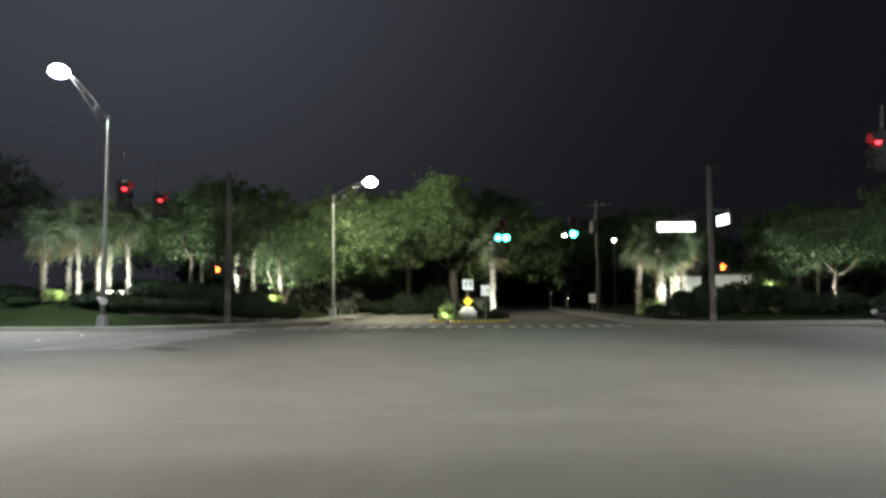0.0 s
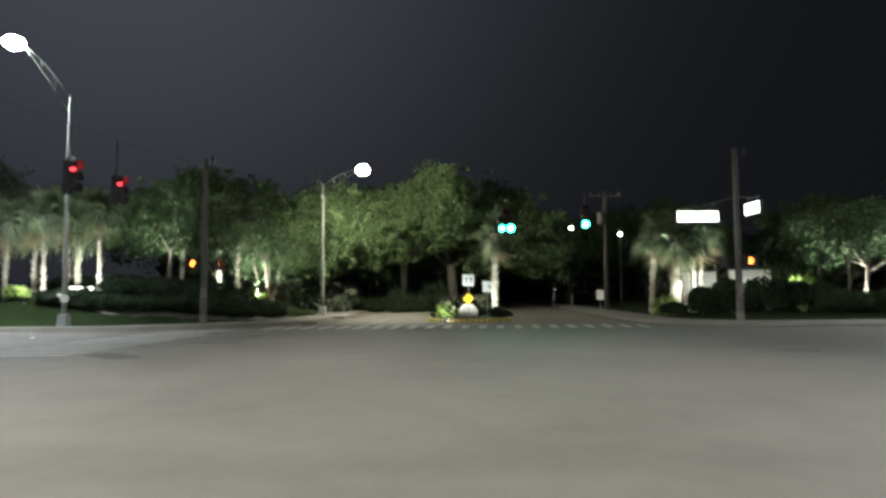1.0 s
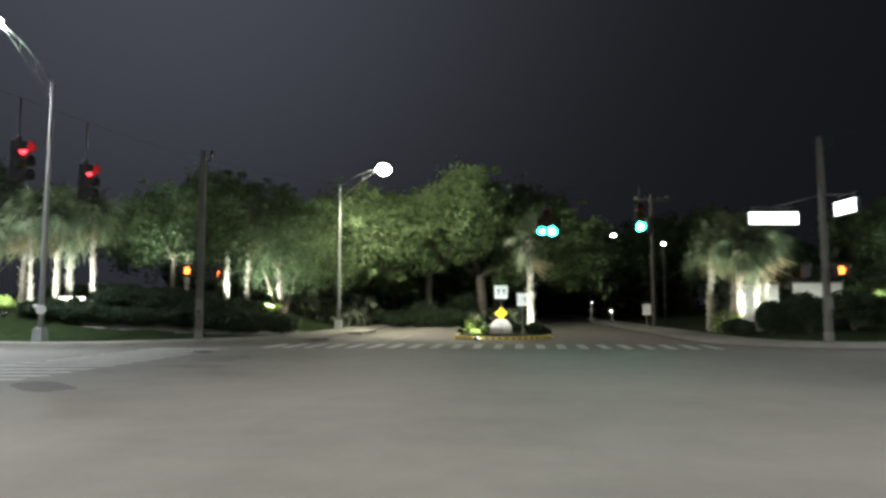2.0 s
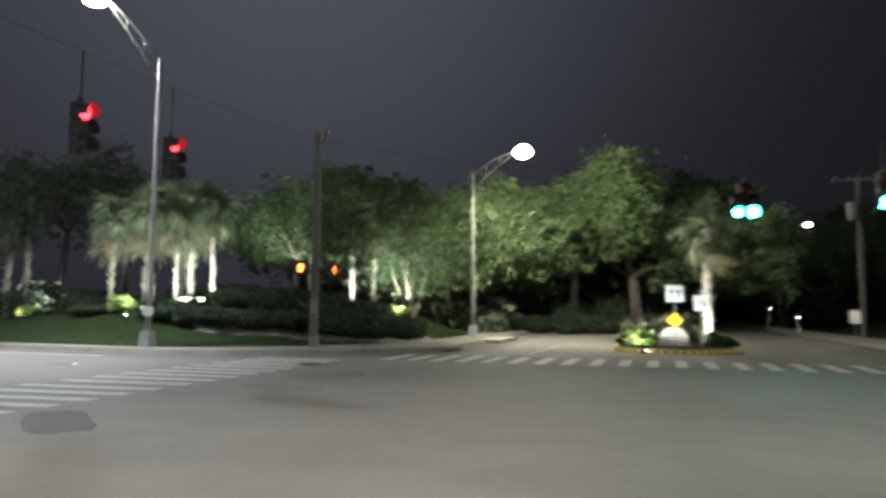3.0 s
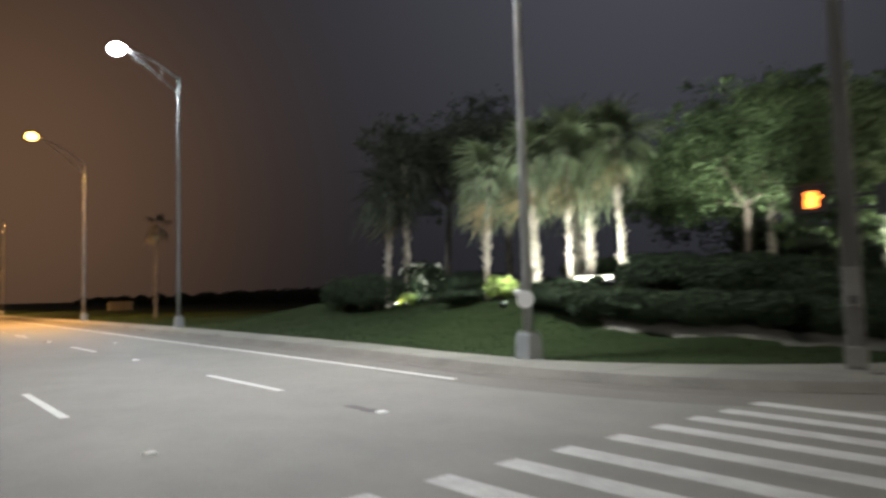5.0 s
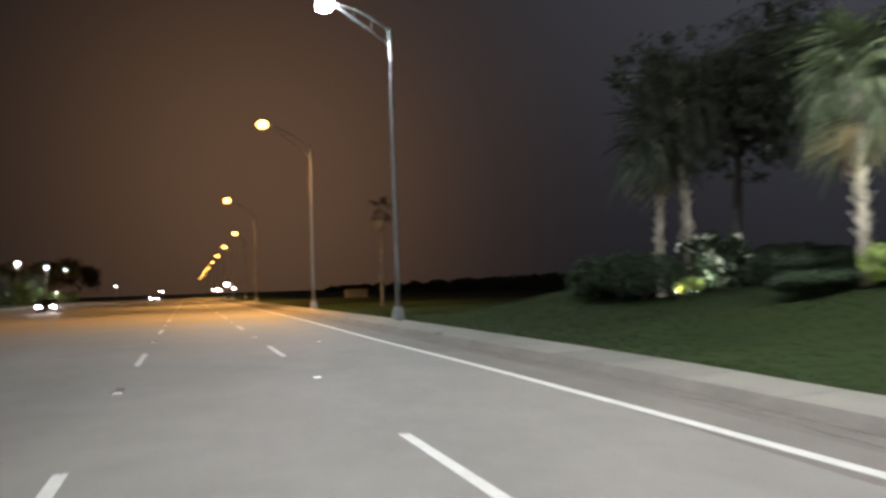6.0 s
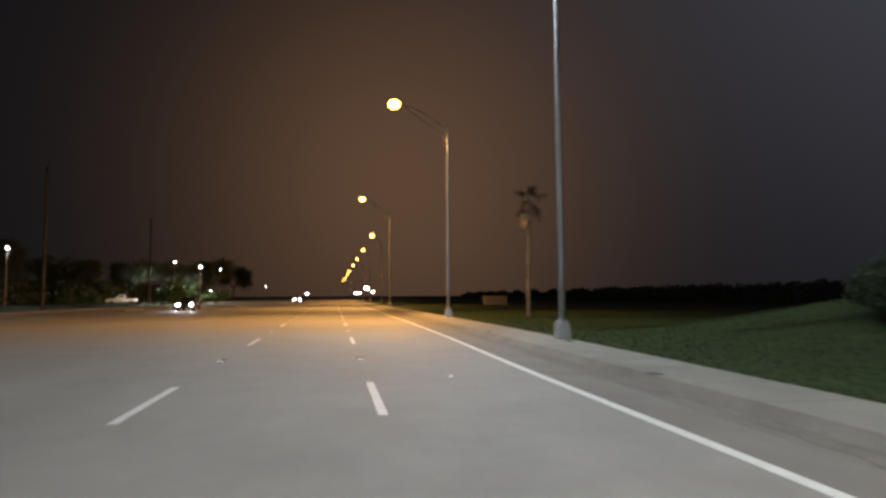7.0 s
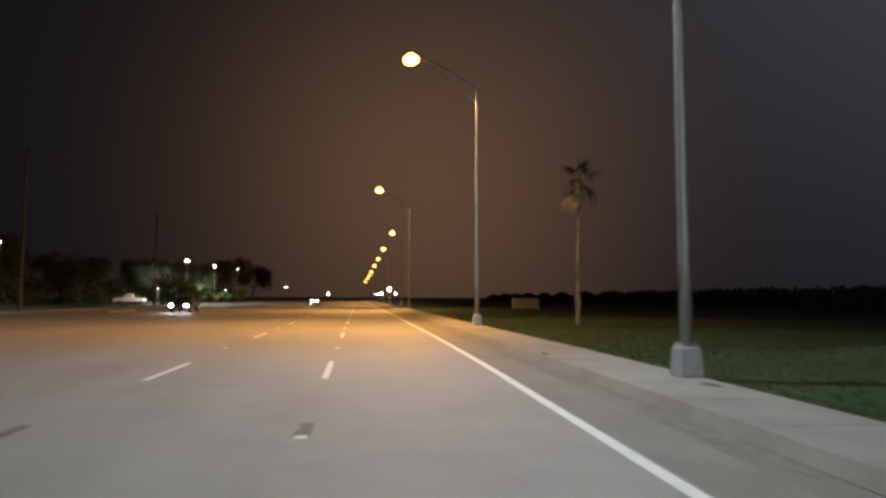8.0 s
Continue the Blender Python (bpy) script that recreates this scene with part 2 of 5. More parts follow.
def disc(bm, radius, depth, m, seg=24, dome=0.0):
    """A disc whose face looks along m's +y, with a domed front."""
    rings = [(0, 0, depth), (radius, 0, depth), (radius, 0, 0)]
    front = [bm.verts.new(m @ Vector((radius * math.cos(a), depth * 0.6, radius * math.sin(a)))) for a in (2 * math.pi * k / seg for k in range(seg))]
    back = [bm.verts.new(m @ Vector((radius * math.cos(a), 0, radius * math.sin(a)))) for a in (2 * math.pi * k / seg for k in range(seg))]
    tip = bm.verts.new(m @ Vector((0, depth * 0.6 + dome + 0.001, 0)))
    for k in range(seg):
        bm.faces.new((back[k], back[(k + 1) % seg], front[(k + 1) % seg], front[k]))
        bm.faces.new((front[k], front[(k + 1) % seg], tip))
    bm.faces.new(back[::-1])
    return bm


def mesh_of(name, verts, faces):
    me = bpy.data.meshes.new(name)
    me.from_pydata([tuple(v) for v in verts], [], [tuple(f) for f in faces])
    me.update()
    return me


def leaf_cloud(name, centres, size, rng, long=1.7, flat=0.0, jitter=0.35):
    """Many small pointed leaves, one at each centre."""
    n = len(centres)
    a = rng.normal(size=(n, 3))
    a[:, 2] *= 1 - flat
    a /= np.linalg.norm(a, axis=1)[:, None]
    b = np.cross(a, rng.normal(size=(n, 3)))
    b /= np.linalg.norm(b, axis=1)[:, None]
    s = size * (1 + jitter * rng.uniform(-1, 1, n))[:, None]
    verts = np.empty((n, 4, 3))
    verts[:, 0] = centres - a * s * long / 2
    verts[:, 1] = centres + b * s / 2 + a * s * 0.1
    verts[:, 2] = centres + a * s * long / 2
    verts[:, 3] = centres - b * s / 2 + a * s * 0.1
    me = bpy.data.meshes.new(name)
    me.vertices.add(4 * n)
    me.vertices.foreach_set("co", verts.reshape(-1).astype(np.float32))
    me.loops.add(4 * n)
    me.loops.foreach_set("vertex_index", np.arange(4 * n, dtype=np.int32))
    me.polygons.add(n)
    me.polygons.foreach_set("loop_start", np.arange(0, 4 * n, 4, dtype=np.int32))
    me.update(calc_edges=True)
    return me


def smooth_line(points, rounds=3):
    """Corner-cutting of an open polyline."""
    pts = [np.array(p, float) for p in points]
    for _ in range(rounds):
        out = [pts[0]]
        for p, q in zip(pts, pts[1:]):
            out += [p * 0.75 + q * 0.25, p * 0.25 + q * 0.75]
        pts = out + [pts[-1]]
    return np.array(pts)


# ---- plan of the crossing ----
KERB_NW = smooth_line([(-600, 30.75), (-48, 30.7), (-36, 30.6), (-30, 30.45), (-24, 30.3), (-19, 30.2), (-15.5, 30.0), (-12, 29.68), (-9.7, 29.68), (-7.5, 30.08), (-5.4, 31.2), (-3.5, 32.5), (-2.2, 34), (-1.8, 37), (-1.7, 43), (-1.7, 140)])
BACK_NW = smooth_line([(-600, 32.6), (-48, 32.5), (-36, 32.3), (-30, 32.1), (-25, 31.85), (-20, 31.6), (-17, 31.4), (-14.5, 31.05), (-12.2, 30.92), (-10.5, 30.95), (-8.3, 31.9), (-6.75, 33.15), (-5, 35.1), (-4.1, 38), (-3.7, 43), (-3.6, 140)])



def corner(edge_x, edge_y, sx, sy, r, off, far=600, seg=10):
    """Kerb line round a rounded block corner, off metres inside the block; sx, sy point into the block."""
    pts = [(edge_x + sx * far, edge_y + sy * off)]
    cx, cy = edge_x + sx * r, edge_y + sy * r
    for i in range(seg + 1):
        a = math.pi / 2 * i / seg
        pts.append((cx - sx * (r - off) * math.sin(a), cy - sy * (r - off) * math.cos(a)))
    pts.append((edge_x + sx * off, edge_y + sy * (140 if sy > 0 else 80)))
    return np.array(pts)


BLOCKS = {"ne": (13.4, 30.2, 1, 1, 5.0), "sw": (-9.5, -1.0, -1, -1, 8.0), "se": (16.0, -1.0, 1, -1, 8.0)}


def inset(x, y, block):
    ex, ey, sx, sy, r = block
    qx, qy = r - sx * (x - ex), r - sy * (y - ey)
    return r - (np.hypot(np.maximum(qx, 0), np.maximum(qy, 0)) + np.minimum(np.maximum(qx, qy), 0))


def back_inset(x, y):
    """Metres by which points lie behind the north-west footway's back edge (negative: in front)."""
    p = np.stack([x, y], -1)
    best = np.full(x.shape, 1e9)
    sign = np.zeros(x.shape)
    for a, b in zip(BACK_NW, BACK_NW[1:]):
        ab = b - a
        k = np.clip(((p - a) @ ab) / (ab @ ab), 0, 1)
        d = p - (a + k[..., None] * ab)
        dist = np.hypot(d[..., 0], d[..., 1])
        s = ab[0] * d[..., 1] - ab[1] * d[..., 0]
        near = dist < best
        best = np.where(near, dist, best)
        sign = np.where(near, np.sign(s), sign)
    return best * sign


def ease(v):
    v = np.clip(v, 0, 1)
    return v * v * (3 - 2 * v)


def height(x, y):
    """The ground's height: lawns behind the footways, with a planted mound at the corner."""
    x, y = np.asarray(x, float), np.asarray(y, float)
    d = back_inset(x, y)
    mound = 1.5 * ease(d / (6.8 + 3.9 * ease((-18.5 - x) / 6))) * ease((x + 43) / 12) * (1 - 0.35 * ease((x + 9) / 6))
    wave = 0.05 * np.sin(x * 0.37 + 1.3 * np.sin(y * 0.21)) * ease(d / 6)
    z = np.where(d > -0.25, 0.13 + np.where(d > 0, mound + wave, 0), -0.12)
    for b in BLOCKS.values():
        e = inset(x, y, b)
        rise = 0.55 * ease((e - 3) / 8) if b[3] > 0 else 0
        z = np.where(e > 1.75, 0.13 + rise, z)
    return z


def ground_z(x, y):
    return float(height(np.array([x]), np.array([y]))[0])


# ---- setting: ground, road, kerbs, footways ----
def axis_steps(lo, hi, fine_lo, fine_hi, fine):
    out = list(np.arange(fine_lo, fine_hi + 1e-6, fine))
    step, v = fine, fine_hi
    while v < hi:
        step *= 1.35
        v += step
        out.append(min(v, hi))
    step, v = fine, fine_lo
    while v > lo:
        step *= 1.35
        v -= step
        out.insert(0, max(v, lo))
    return np.array(out)


gx = axis_steps(-2500, 2500, -64, 40, 0.5)
gy = axis_steps(-2500, 2500, 29, 66, 0.4)
GX, GY = np.meshgrid(gx, gy)
GZ = height(GX, GY)
nx, ny = len(gx), len(gy)
index = np.arange(nx * ny).reshape(ny, nx)
quads = np.stack([index[:-1, :-1], index[:-1, 1:], index[1:, 1:], index[1:, :-1]], -1).reshape(-1, 4)
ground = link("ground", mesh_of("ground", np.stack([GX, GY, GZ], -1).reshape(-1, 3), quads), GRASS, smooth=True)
tagged(ground, "mown green grass verge and planted mound at night", "lawn", kind="structure")


def ribbon(name, line_a, line_b, za, zb, mat, parent=None, bottom=-0.15, label=""):
    """A slab between two lines with the same number of points, with its sides."""
    n = min(len(line_a), len(line_b))
    verts, faces = [], []
    for i in range(n):
        a, b = line_a[i], line_b[i]
        verts += [(a[0], a[1], bottom), (a[0], a[1], za), (b[0], b[1], zb), (b[0], b[1], bottom)]
    for i in range(n - 1):
        o, p = 4 * i, 4 * i + 4
        for k in range(3):
            faces.append((o + k, o + k + 1, p + k + 1, p + k))
    bm = bmesh.new()
    vs = [bm.verts.new(v) for v in verts]
    for f in faces:
        bm.faces.new([vs[k] for k in f])
    bmesh.ops.recalc_face_normals(bm, faces=bm.faces)
    return part(name, bm, mat, parent, label)


def resample(line, n):
    seg = np.hypot(*np.diff(line, axis=0).T)
    s = np.concatenate([[0], np.cumsum(seg)])
    u = np.linspace(0, s[-1], n)
    return np.stack([np.interp(u, s, line[:, 0]), np.interp(u, s, line[:, 1])], -1)


def offset_line(line, d):
    """A line moved d metres to its left."""
    t = np.gradient(line, axis=0)
    t /= np.hypot(t[:, 0], t[:, 1])[:, None]
    return line + np.stack([-t[:, 1], t[:, 0]], -1) * d


# asphalt, one sheet under the whole crossing, in strips
bm = bmesh.new()
for x0, x1, y0, y1 in ((-600, 600, -1.6, 31.2), (-4.6, 20, 31.2, 140), (-19, 26, -80, -1.6)):
    sx, sy = max(1, int((x1 - x0) / 8)), max(1, int((y1 - y0) / 8))
    grid = [[bm.verts.new((x0 + (x1 - x0) * i / sx, y0 + (y1 - y0) * j / sy, 0)) for i in range(sx + 1)] for j in range(sy + 1)]
    for j in range(sy):
        for i in range(sx):
            bm.faces.new((grid[j][i], grid[j][i + 1], grid[j + 1][i + 1], grid[j + 1][i]))
road = part("road", bm, ASPHALT)
tagged(road, "worn grey asphalt crossing of a wide road and a side street", "road", kind="structure")

footway = {}
footway["nw"] = thing("pavement", (0, 0, 0), "pale concrete footway and kerb beside the mown lawn", "footway", kind="structure")
ribbon("gutter", offset_line(KERB_NW, -0.42), offset_line(KERB_NW, 0.0), 0.002, 0.012, GUTTER, footway["nw"], -0.1)
ribbon("shoulder", offset_line(KERB_NW, -1.2), offset_line(KERB_NW, -0.42), 0.001, 0.0018, SHOULDER, footway["nw"], -0.1)
ribbon("kerb", KERB_NW, offset_line(KERB_NW, 0.16), 0.022, 0.155, KERB_GRIME, footway["nw"], -0.1)


def lerp_line(line, x):
    """y of a line that runs along x."""
    k = np.argsort(line[:, 0])
    return float(np.interp(x, line[k, 0], line[k, 1]))


SLAB = material("footway_concrete", (0.096, 0.089, 0.076), 0.85, vary=0.42, scale=0.9, fine=25, bump=0.2, each=0.16)
inner_nw = offset_line(KERB_NW, 0.165)
straight = inner_nw[:, 0] < -60.2
ribbon("footway_slab", np.array([*inner_nw[straight], (-60, lerp_line(inner_nw, -60))]), np.array([*[(p[0], lerp_line(BACK_NW, p[0])) for p in inner_nw[straight]], (-60, lerp_line(BACK_NW, -60))]), 0.152, 0.155, SLAB, footway["nw"], -0.1)
edges_x = np.linspace(-60, -9.0, 29)
for x0, x1 in zip(edges_x, edges_x[1:]):
    xs = np.linspace(x0 + 0.008, x1 - 0.008, 4)
    ribbon("footway_slab", np.array([(x, lerp_line(inner_nw, x)) for x in xs]), np.array([(x, lerp_line(BACK_NW, x)) for x in xs]), 0.152, 0.155, SLAB, footway["nw"], -0.1)
turn_in, turn_back = inner_nw[inner_nw[:, 0] > -8.99], BACK_NW[BACK_NW[:, 0] > -8.99]
turn_in = np.array([(-8.99, lerp_line(inner_nw, -8.99)), *turn_in])
turn_back = np.array([(-8.99, lerp_line(BACK_NW, -8.99)), *turn_back])
turn_in, turn_back = turn_in[turn_in[:, 1] < 48], turn_back[turn_back[:, 1] < 48]
turn_in, turn_back = resample(turn_in, 57), resample(turn_back, 57)
for k in range(0, 56, 4):
    ribbon("footway_slab", turn_in[k:k + 5], turn_back[k:k + 5], 0.152, 0.155, SLAB, footway["nw"], -0.1)
ribbon("footway_slab", np.array([turn_in[-1], (-1.865, 140)]), np.array([turn_back[-1], (-3.6, 140)]), 0.152, 0.155, SLAB, footway["nw"], -0.1)
apron = thing("driveway_apron", (-1.62, 41.6, 0.0), "pale concrete driveway apron beside the lamp", "concrete pad", kind="structure", rz=-3)
bm = bmesh.new()
box(bm, (1.0, 3.4, 0.24), (0, 0, 0.05), bevel=0.03)
part("slab", bm, PALE_SLAB, apron)
for key, b in BLOCKS.items():
    holder = thing("pavement", (0, 0, 0), "pale concrete footway and kerb at the crossing", "footway", kind="structure")
    footway[key] = holder
    ribbon("gutter", corner(*b, -0.42), corner(*b, 0.0), 0.002, 0.012, GUTTER, holder, -0.1)
    ribbon("kerb", corner(*b, 0.0), corner(*b, 0.16), 0.05, 0.155, CONCRETE, holder, -0.1)
    ribbon("footway_slab", corner(*b, 0.165), corner(*b, 2.0), 0.152, 0.155, CONCRETE, holder, -0.1)


def flat_mark(name, corners, mat, z=0.005, thick=0.004):
    bm = bmesh.new()
    top = [bm.verts.new((x, y, z)) for x, y in corners]
    low = [bm.verts.new((x, y, z - thick - 0.003)) for x, y in corners]
    bm.faces.new(top)
    for k in range(len(top)):
        j = (k + 1) % len(top)
        bm.faces.new((top[k], low[k], low[j], top[j]))
    bmesh.ops.recalc_face_normals(bm, faces=bm.faces)
    return part(name, bm, mat, road)


# lane lines: ten-foot dashes every forty feet
LANE_Y, LANE_Y2 = 26.05, 22.98
dash = mesh_of("lane_dash", [(0, -0.06, 0.005), (3.1, -0.06, 0.005), (3.1, 0.06, 0.005), (0, 0.06, 0.005), (0, -0.06, -0.002), (3.1, -0.06, -0.002), (3.1, 0.06, -0.002), (0, 0.06, -0.002)],
               [(0, 1, 2, 3), (0, 4, 5, 1), (1, 5, 6, 2), (2, 6, 7, 3), (3, 7, 4, 0)])
for y in (LANE_Y, LANE_Y2):
    for k in range(24):
        ob = link("lane_dash", dash, PAINT, road)
        ob.location = (-15.5 - 12.1 * k, y, 0)
# right edge line
edge_c = smooth_line([(-11.2, 28.72), (-15, 28.86), (-20, 29.01), (-27, 29.06), (-33, 29.2), (-40, 29.4), (-60, 29.55), (-340, 29.55)], 2)
ribbon("edge_line", offset_line(edge_c, 0.075), offset_line(edge_c, -0.075), 0.005, 0.005, PAINT, road, -0.002)
# crossing over the wide road: bars run along it
for y in (19.05, 19.8, 20.54, 21.29, 22.04, 22.9, 23.68, 24.46, 25.22, 25.93, 26.69, 27.42, 28.08, 28.74, 29.46):
    x0, x1, rise = -6.98 + 0.066 * (y - 21.3), -4.08 + 0.045 * (y - 21.3), 0.22 - 0.042 * (y - 21.3)
    flat_mark("crosswalk_bar", [(x0, y), (x1, y + rise), (x1, y + rise + 0.28), (x0, y + 0.28)], WORN_PAINT)
# crossing over the side street
for k in range(22):
    x = -2.64 + 0.737 * k
    flat_mark("crosswalk_bar", [(x - 0.2, 30.15), (x + 0.1, 30.15), (x + 0.2, 32.45), (x - 0.1, 32.45)], PAINT)
# lines behind the crossing of the side street
flat_mark("crossing_line", [(-1.45, 33.05), (3.1, 33.62), (3.1, 33.76), (-1.45, 33.19)], FAINT_LINE)
flat_mark("side_lane_line", [(0.88, 33.8), (1.02, 33.8), (1.37, 39.8), (1.23, 39.8)], FAINT_LINE)
flat_mark("side_stop_line", [(1.6, 39.85), (2.75, 39.7), (2.75, 40.0), (1.62, 40.15)], FAINT_LINE)
# darker repairs
rng = np.random.default_rng(3)
for cx, cy, rx, ry, turn in ((-3.0, 19.2, 1.0, 0.4, -0.69), (-2.3, 25.8, 0.75, 1.0, 0.1), (-2.1, 23.3, 0.85, 0.38, -0.2), (-4.0, 22.25, 0.7, 0.22, -0.4), (13.4, 19.7, 0.5, 0.22, -0.2)):
    pts = []
    for i in range(18):
        a = 2 * math.pi * i / 18
        k = (abs(math.cos(a)) ** 4 + abs(math.sin(a)) ** 4) ** -0.25 * rng.uniform(0.9, 1.06)
        u, v = rx * k * math.cos(a), ry * k * math.sin(a)
        pts.append((cx + u * math.cos(turn) - v * math.sin(turn), cy + u * math.sin(turn) + v * math.cos(turn)))
    flat_mark("asphalt_patch", pts, OIL_PATCH if cy == 19.2 else FAINT_PATCH if cx < 0 else PATCH, z=0.003)


def reflector_stud(x, y):
    ob = thing("road_stud", (x, y, 0.003), "small white reflective road stud on the asphalt", "road stud", "road studs")
    bm = bmesh.new()
    box(bm, (0.11, 0.14, 0.022), (0, 0, 0.013), bevel=0.006, taper=0.75)
    part("stud_body", bm, REFLECTOR, ob)
    return ob


stud = reflector_stud(-9.53, 26.0)
for k in range(1, 14):
    copy_thing(stud, pose(-20.32 - 11.23 * (k > 1) - 12.05 * max(0, k - 2), LANE_Y, 0.003))
for k in range(14):
    copy_thing(stud, pose(-20.31 - 11.4 * (k > 0) - 12.05 * max(0, k - 1), LANE_Y2, 0.003))
small = copy_thing(stud, pose(-28.01, 27.5, 0.003))
small.scale = (0.6, 0.6, 0.8)
copy_thing(stud, pose(-9.42, 23.15, 0.003))
for x, y in ((-20.62, 22.98), (-32.15, 22.96), (-31.95, 26.07), (-9.9, 26.02), (-44.1, 22.96)):
    flat_mark("asphalt_patch", [(x - 0.5, y - 0.06), (x - 0.3, y - 0.1), (x - 0.1, y - 0.05), (x - 0.13, y + 0.08), (x - 0.4, y + 0.06)], OIL_PATCH, z=0.002)
    flat_mark("asphalt_patch", [(x - 0.08, y - 0.1), (x + 0.2, y - 0.12), (x + 0.24, y + 0.05), (x + 0.05, y + 0.09), (x - 0.1, y + 0.02)], OIL_PATCH, z=0.002)


def manhole(x, y):
    ob = thing("manhole_cover", (x, y, 0.0), "round dark iron manhole cover set in asphalt", "manhole cover")
    bm = bmesh.new()
    tube(bm, [(0, 0, -0.05), (0, 0, 0.008)], [0.36, 0.355], 28)
    for i in range(-4, 5):
        w = math.sqrt(max(0.0, 0.30 ** 2 - (i * 0.065) ** 2)) * 2
        box(bm, (0.025, w, 0.006), (i * 0.065, 0, 0.011))
    part("cover", bm, IRON, ob)
    bm = bmesh.new()
    for i in range(28):
        a, b = 2 * math.pi * i / 28, 2 * math.pi * (i + 1) / 28
        vs = [bm.verts.new((r * math.cos(t), r * math.sin(t), z)) for r, t, z in ((0.37, a, 0.006), (0.52, a, 0.004), (0.52, b, 0.004), (0.37, b, 0.006))]
        bm.faces.new(vs)
    part("collar", bm, PATCH, ob)
    return ob


manhole(-3.94, 28.05)


def drain(x, y, turn=0):
    ob = thing("storm_drain", (x, y, 0.156), "dark iron storm drain lid in the footway edge", "drain", "storm drains", rz=turn)
    bm = bmesh.new()
    box(bm, (0.34, 0.17, 0.012), (0, 0, 0.004), bevel=0.003)
    for i in range(-4, 5):
        box(bm, (0.016, 0.13, 0.01), (i * 0.034, 0, 0.012))
    part("grate", bm, IRON, ob)
    return ob


first_drain = drain(-26.5, 30.58)
for x, y in ((-39.5, 30.9), (-33.95, 31.88), (-5.75, 32.3), (-4.6, 33.2)):
    copy_thing(first_drain, pose(x, y, 0.157, 0, 0, 35 if x > -10 else 0))


# ---- street lamps ----
def street_lamp(base, top, head, colour, glow, watts, label, disk=False, aim=0.6, wide=150, blend=1.0, toward=None):
    """A tapered metal pole on a concrete pedestal with an upswept twin-tube arm and a cobra head."""
    bx, by, bz = base
    ob = thing("street_lamp", base, label, "street lamp", "street lamps")
    bm = bmesh.new()
    box(bm, (0.42, 0.42, 0.50), (0, 0, 0.25), bevel=0.03, taper=0.84)
    part("pedestal", bm, PEDESTAL, ob, "square tapered concrete pedestal")
    bm = bmesh.new()
    box(bm, (0.29, 0.29, 0.04), (0, 0, 0.52), bevel=0.008)
    for sx in (-1, 1):
        for sy in (-1, 1):
            tube(bm, [(sx * 0.115, sy * 0.115, 0.52), (sx * 0.115, sy * 0.115, 0.58)], [0.017, 0.017], 6)
    part("base_flange", bm, ALUMINIUM, ob)
    bm = bmesh.new()
    h = top - bz
    tube(bm, [(0, 0, 0.52 + (h - 0.52) * k / 8) for k in range(9)], [0.105 - 0.045 * k / 8 for k in range(9)], 14)
    tube(bm, [(0, 0, h - 0.02), (0, 0, h + 0.10)], [0.085, 0.06], 12)
    part("pole", bm, ALUMINIUM, ob, "tapered brushed metal pole", True)
    hx, hy, hz = head[0] - bx, head[1] - by, head[2] - bz
    bm = bmesh.new()
    low = Vector((0, 0, h - 0.75))
    high = Vector((0, 0, h - 0.05))
    end = Vector((hx, hy, hz))
    flat = Vector((hx, hy, 0))
    for s, r in ((high, 0.03), (low, 0.022)):
        line = []
        for k in range(7):
            u = k / 6
            p = s.lerp(end, u)
            p.z += 0.22 * math.sin(math.pi * u) * (1 if s is high else 0.4)
            line.append(p)
        tube(bm, line, [r] * 7, 8)
    for u in (0.3, 0.6):
        tube(bm, [low.lerp(end, u) + Vector((0, 0, 0.07)), high.lerp(end, u) + Vector((0, 0, 0.2))], [0.015, 0.015], 6)
    part("arm", bm, ALUMINIUM, ob, "upswept twin-tube lamp arm", True)
    turn = math.degrees(math.atan2(hy, hx))
    m = Matrix.Translation(end) @ pose(0, 0, 0, 0, 0, turn)
    bm = bmesh.new()
    made = bmesh.ops.create_uvsphere(bm, u_segments=16, v_segments=10, radius=1.0)["verts"]
    for v in made:
        v.co = m @ Vector((v.co.x * 0.46 + 0.25, v.co.y * (0.22 - 0.05 * v.co.x * -1), max(v.co.z, -0.15) * 0.16 + 0.04))
    part("lamp_head", bm, ALUMINIUM, ob, "cobra-head lamp housing", True)
    # bowl larger than a real lens: the lamp's glare is built into its size
    bm = bmesh.new()
    made = bmesh.ops.create_uvsphere(bm, u_segments=18, v_segments=12, radius=1.0)["verts"]
    for v in made:
        v.co = m @ Vector((v.co.x * 0.42 + 0.27, v.co.y * 0.32, v.co.z * 0.30 - 0.05))
    part("lens", bm, glow, ob, "glowing lens bowl enlarged to imitate glare", True)
    if disk:
        bm = bmesh.new()
        disc(bm, 0.175, 0.03, pose(0.10, -0.16, 1.19, 0, 0, 195 - 15 + 30), 28)
        part("round_plate", bm, SIGN_WHITE, ob, "round white reflective plate")
        bm = bmesh.new()
        box(bm, (0.13, 0.12, 0.12), (-0.12, -0.14, 1.32), bevel=0.02)
        part("bracket", bm, SIGN_WHITE, ob, "small white bracket")
    if watts:
        at = Vector(head) + Vector((hx, hy, 0)).normalized() * 0.27 + Vector((0, 0, -0.62))
        spot("street_light", at, at + (Vector(toward) if toward else flat).normalized() * aim + Vector((0, 0, -1)), watts, colour, wide, blend, 0.2)
    return ob


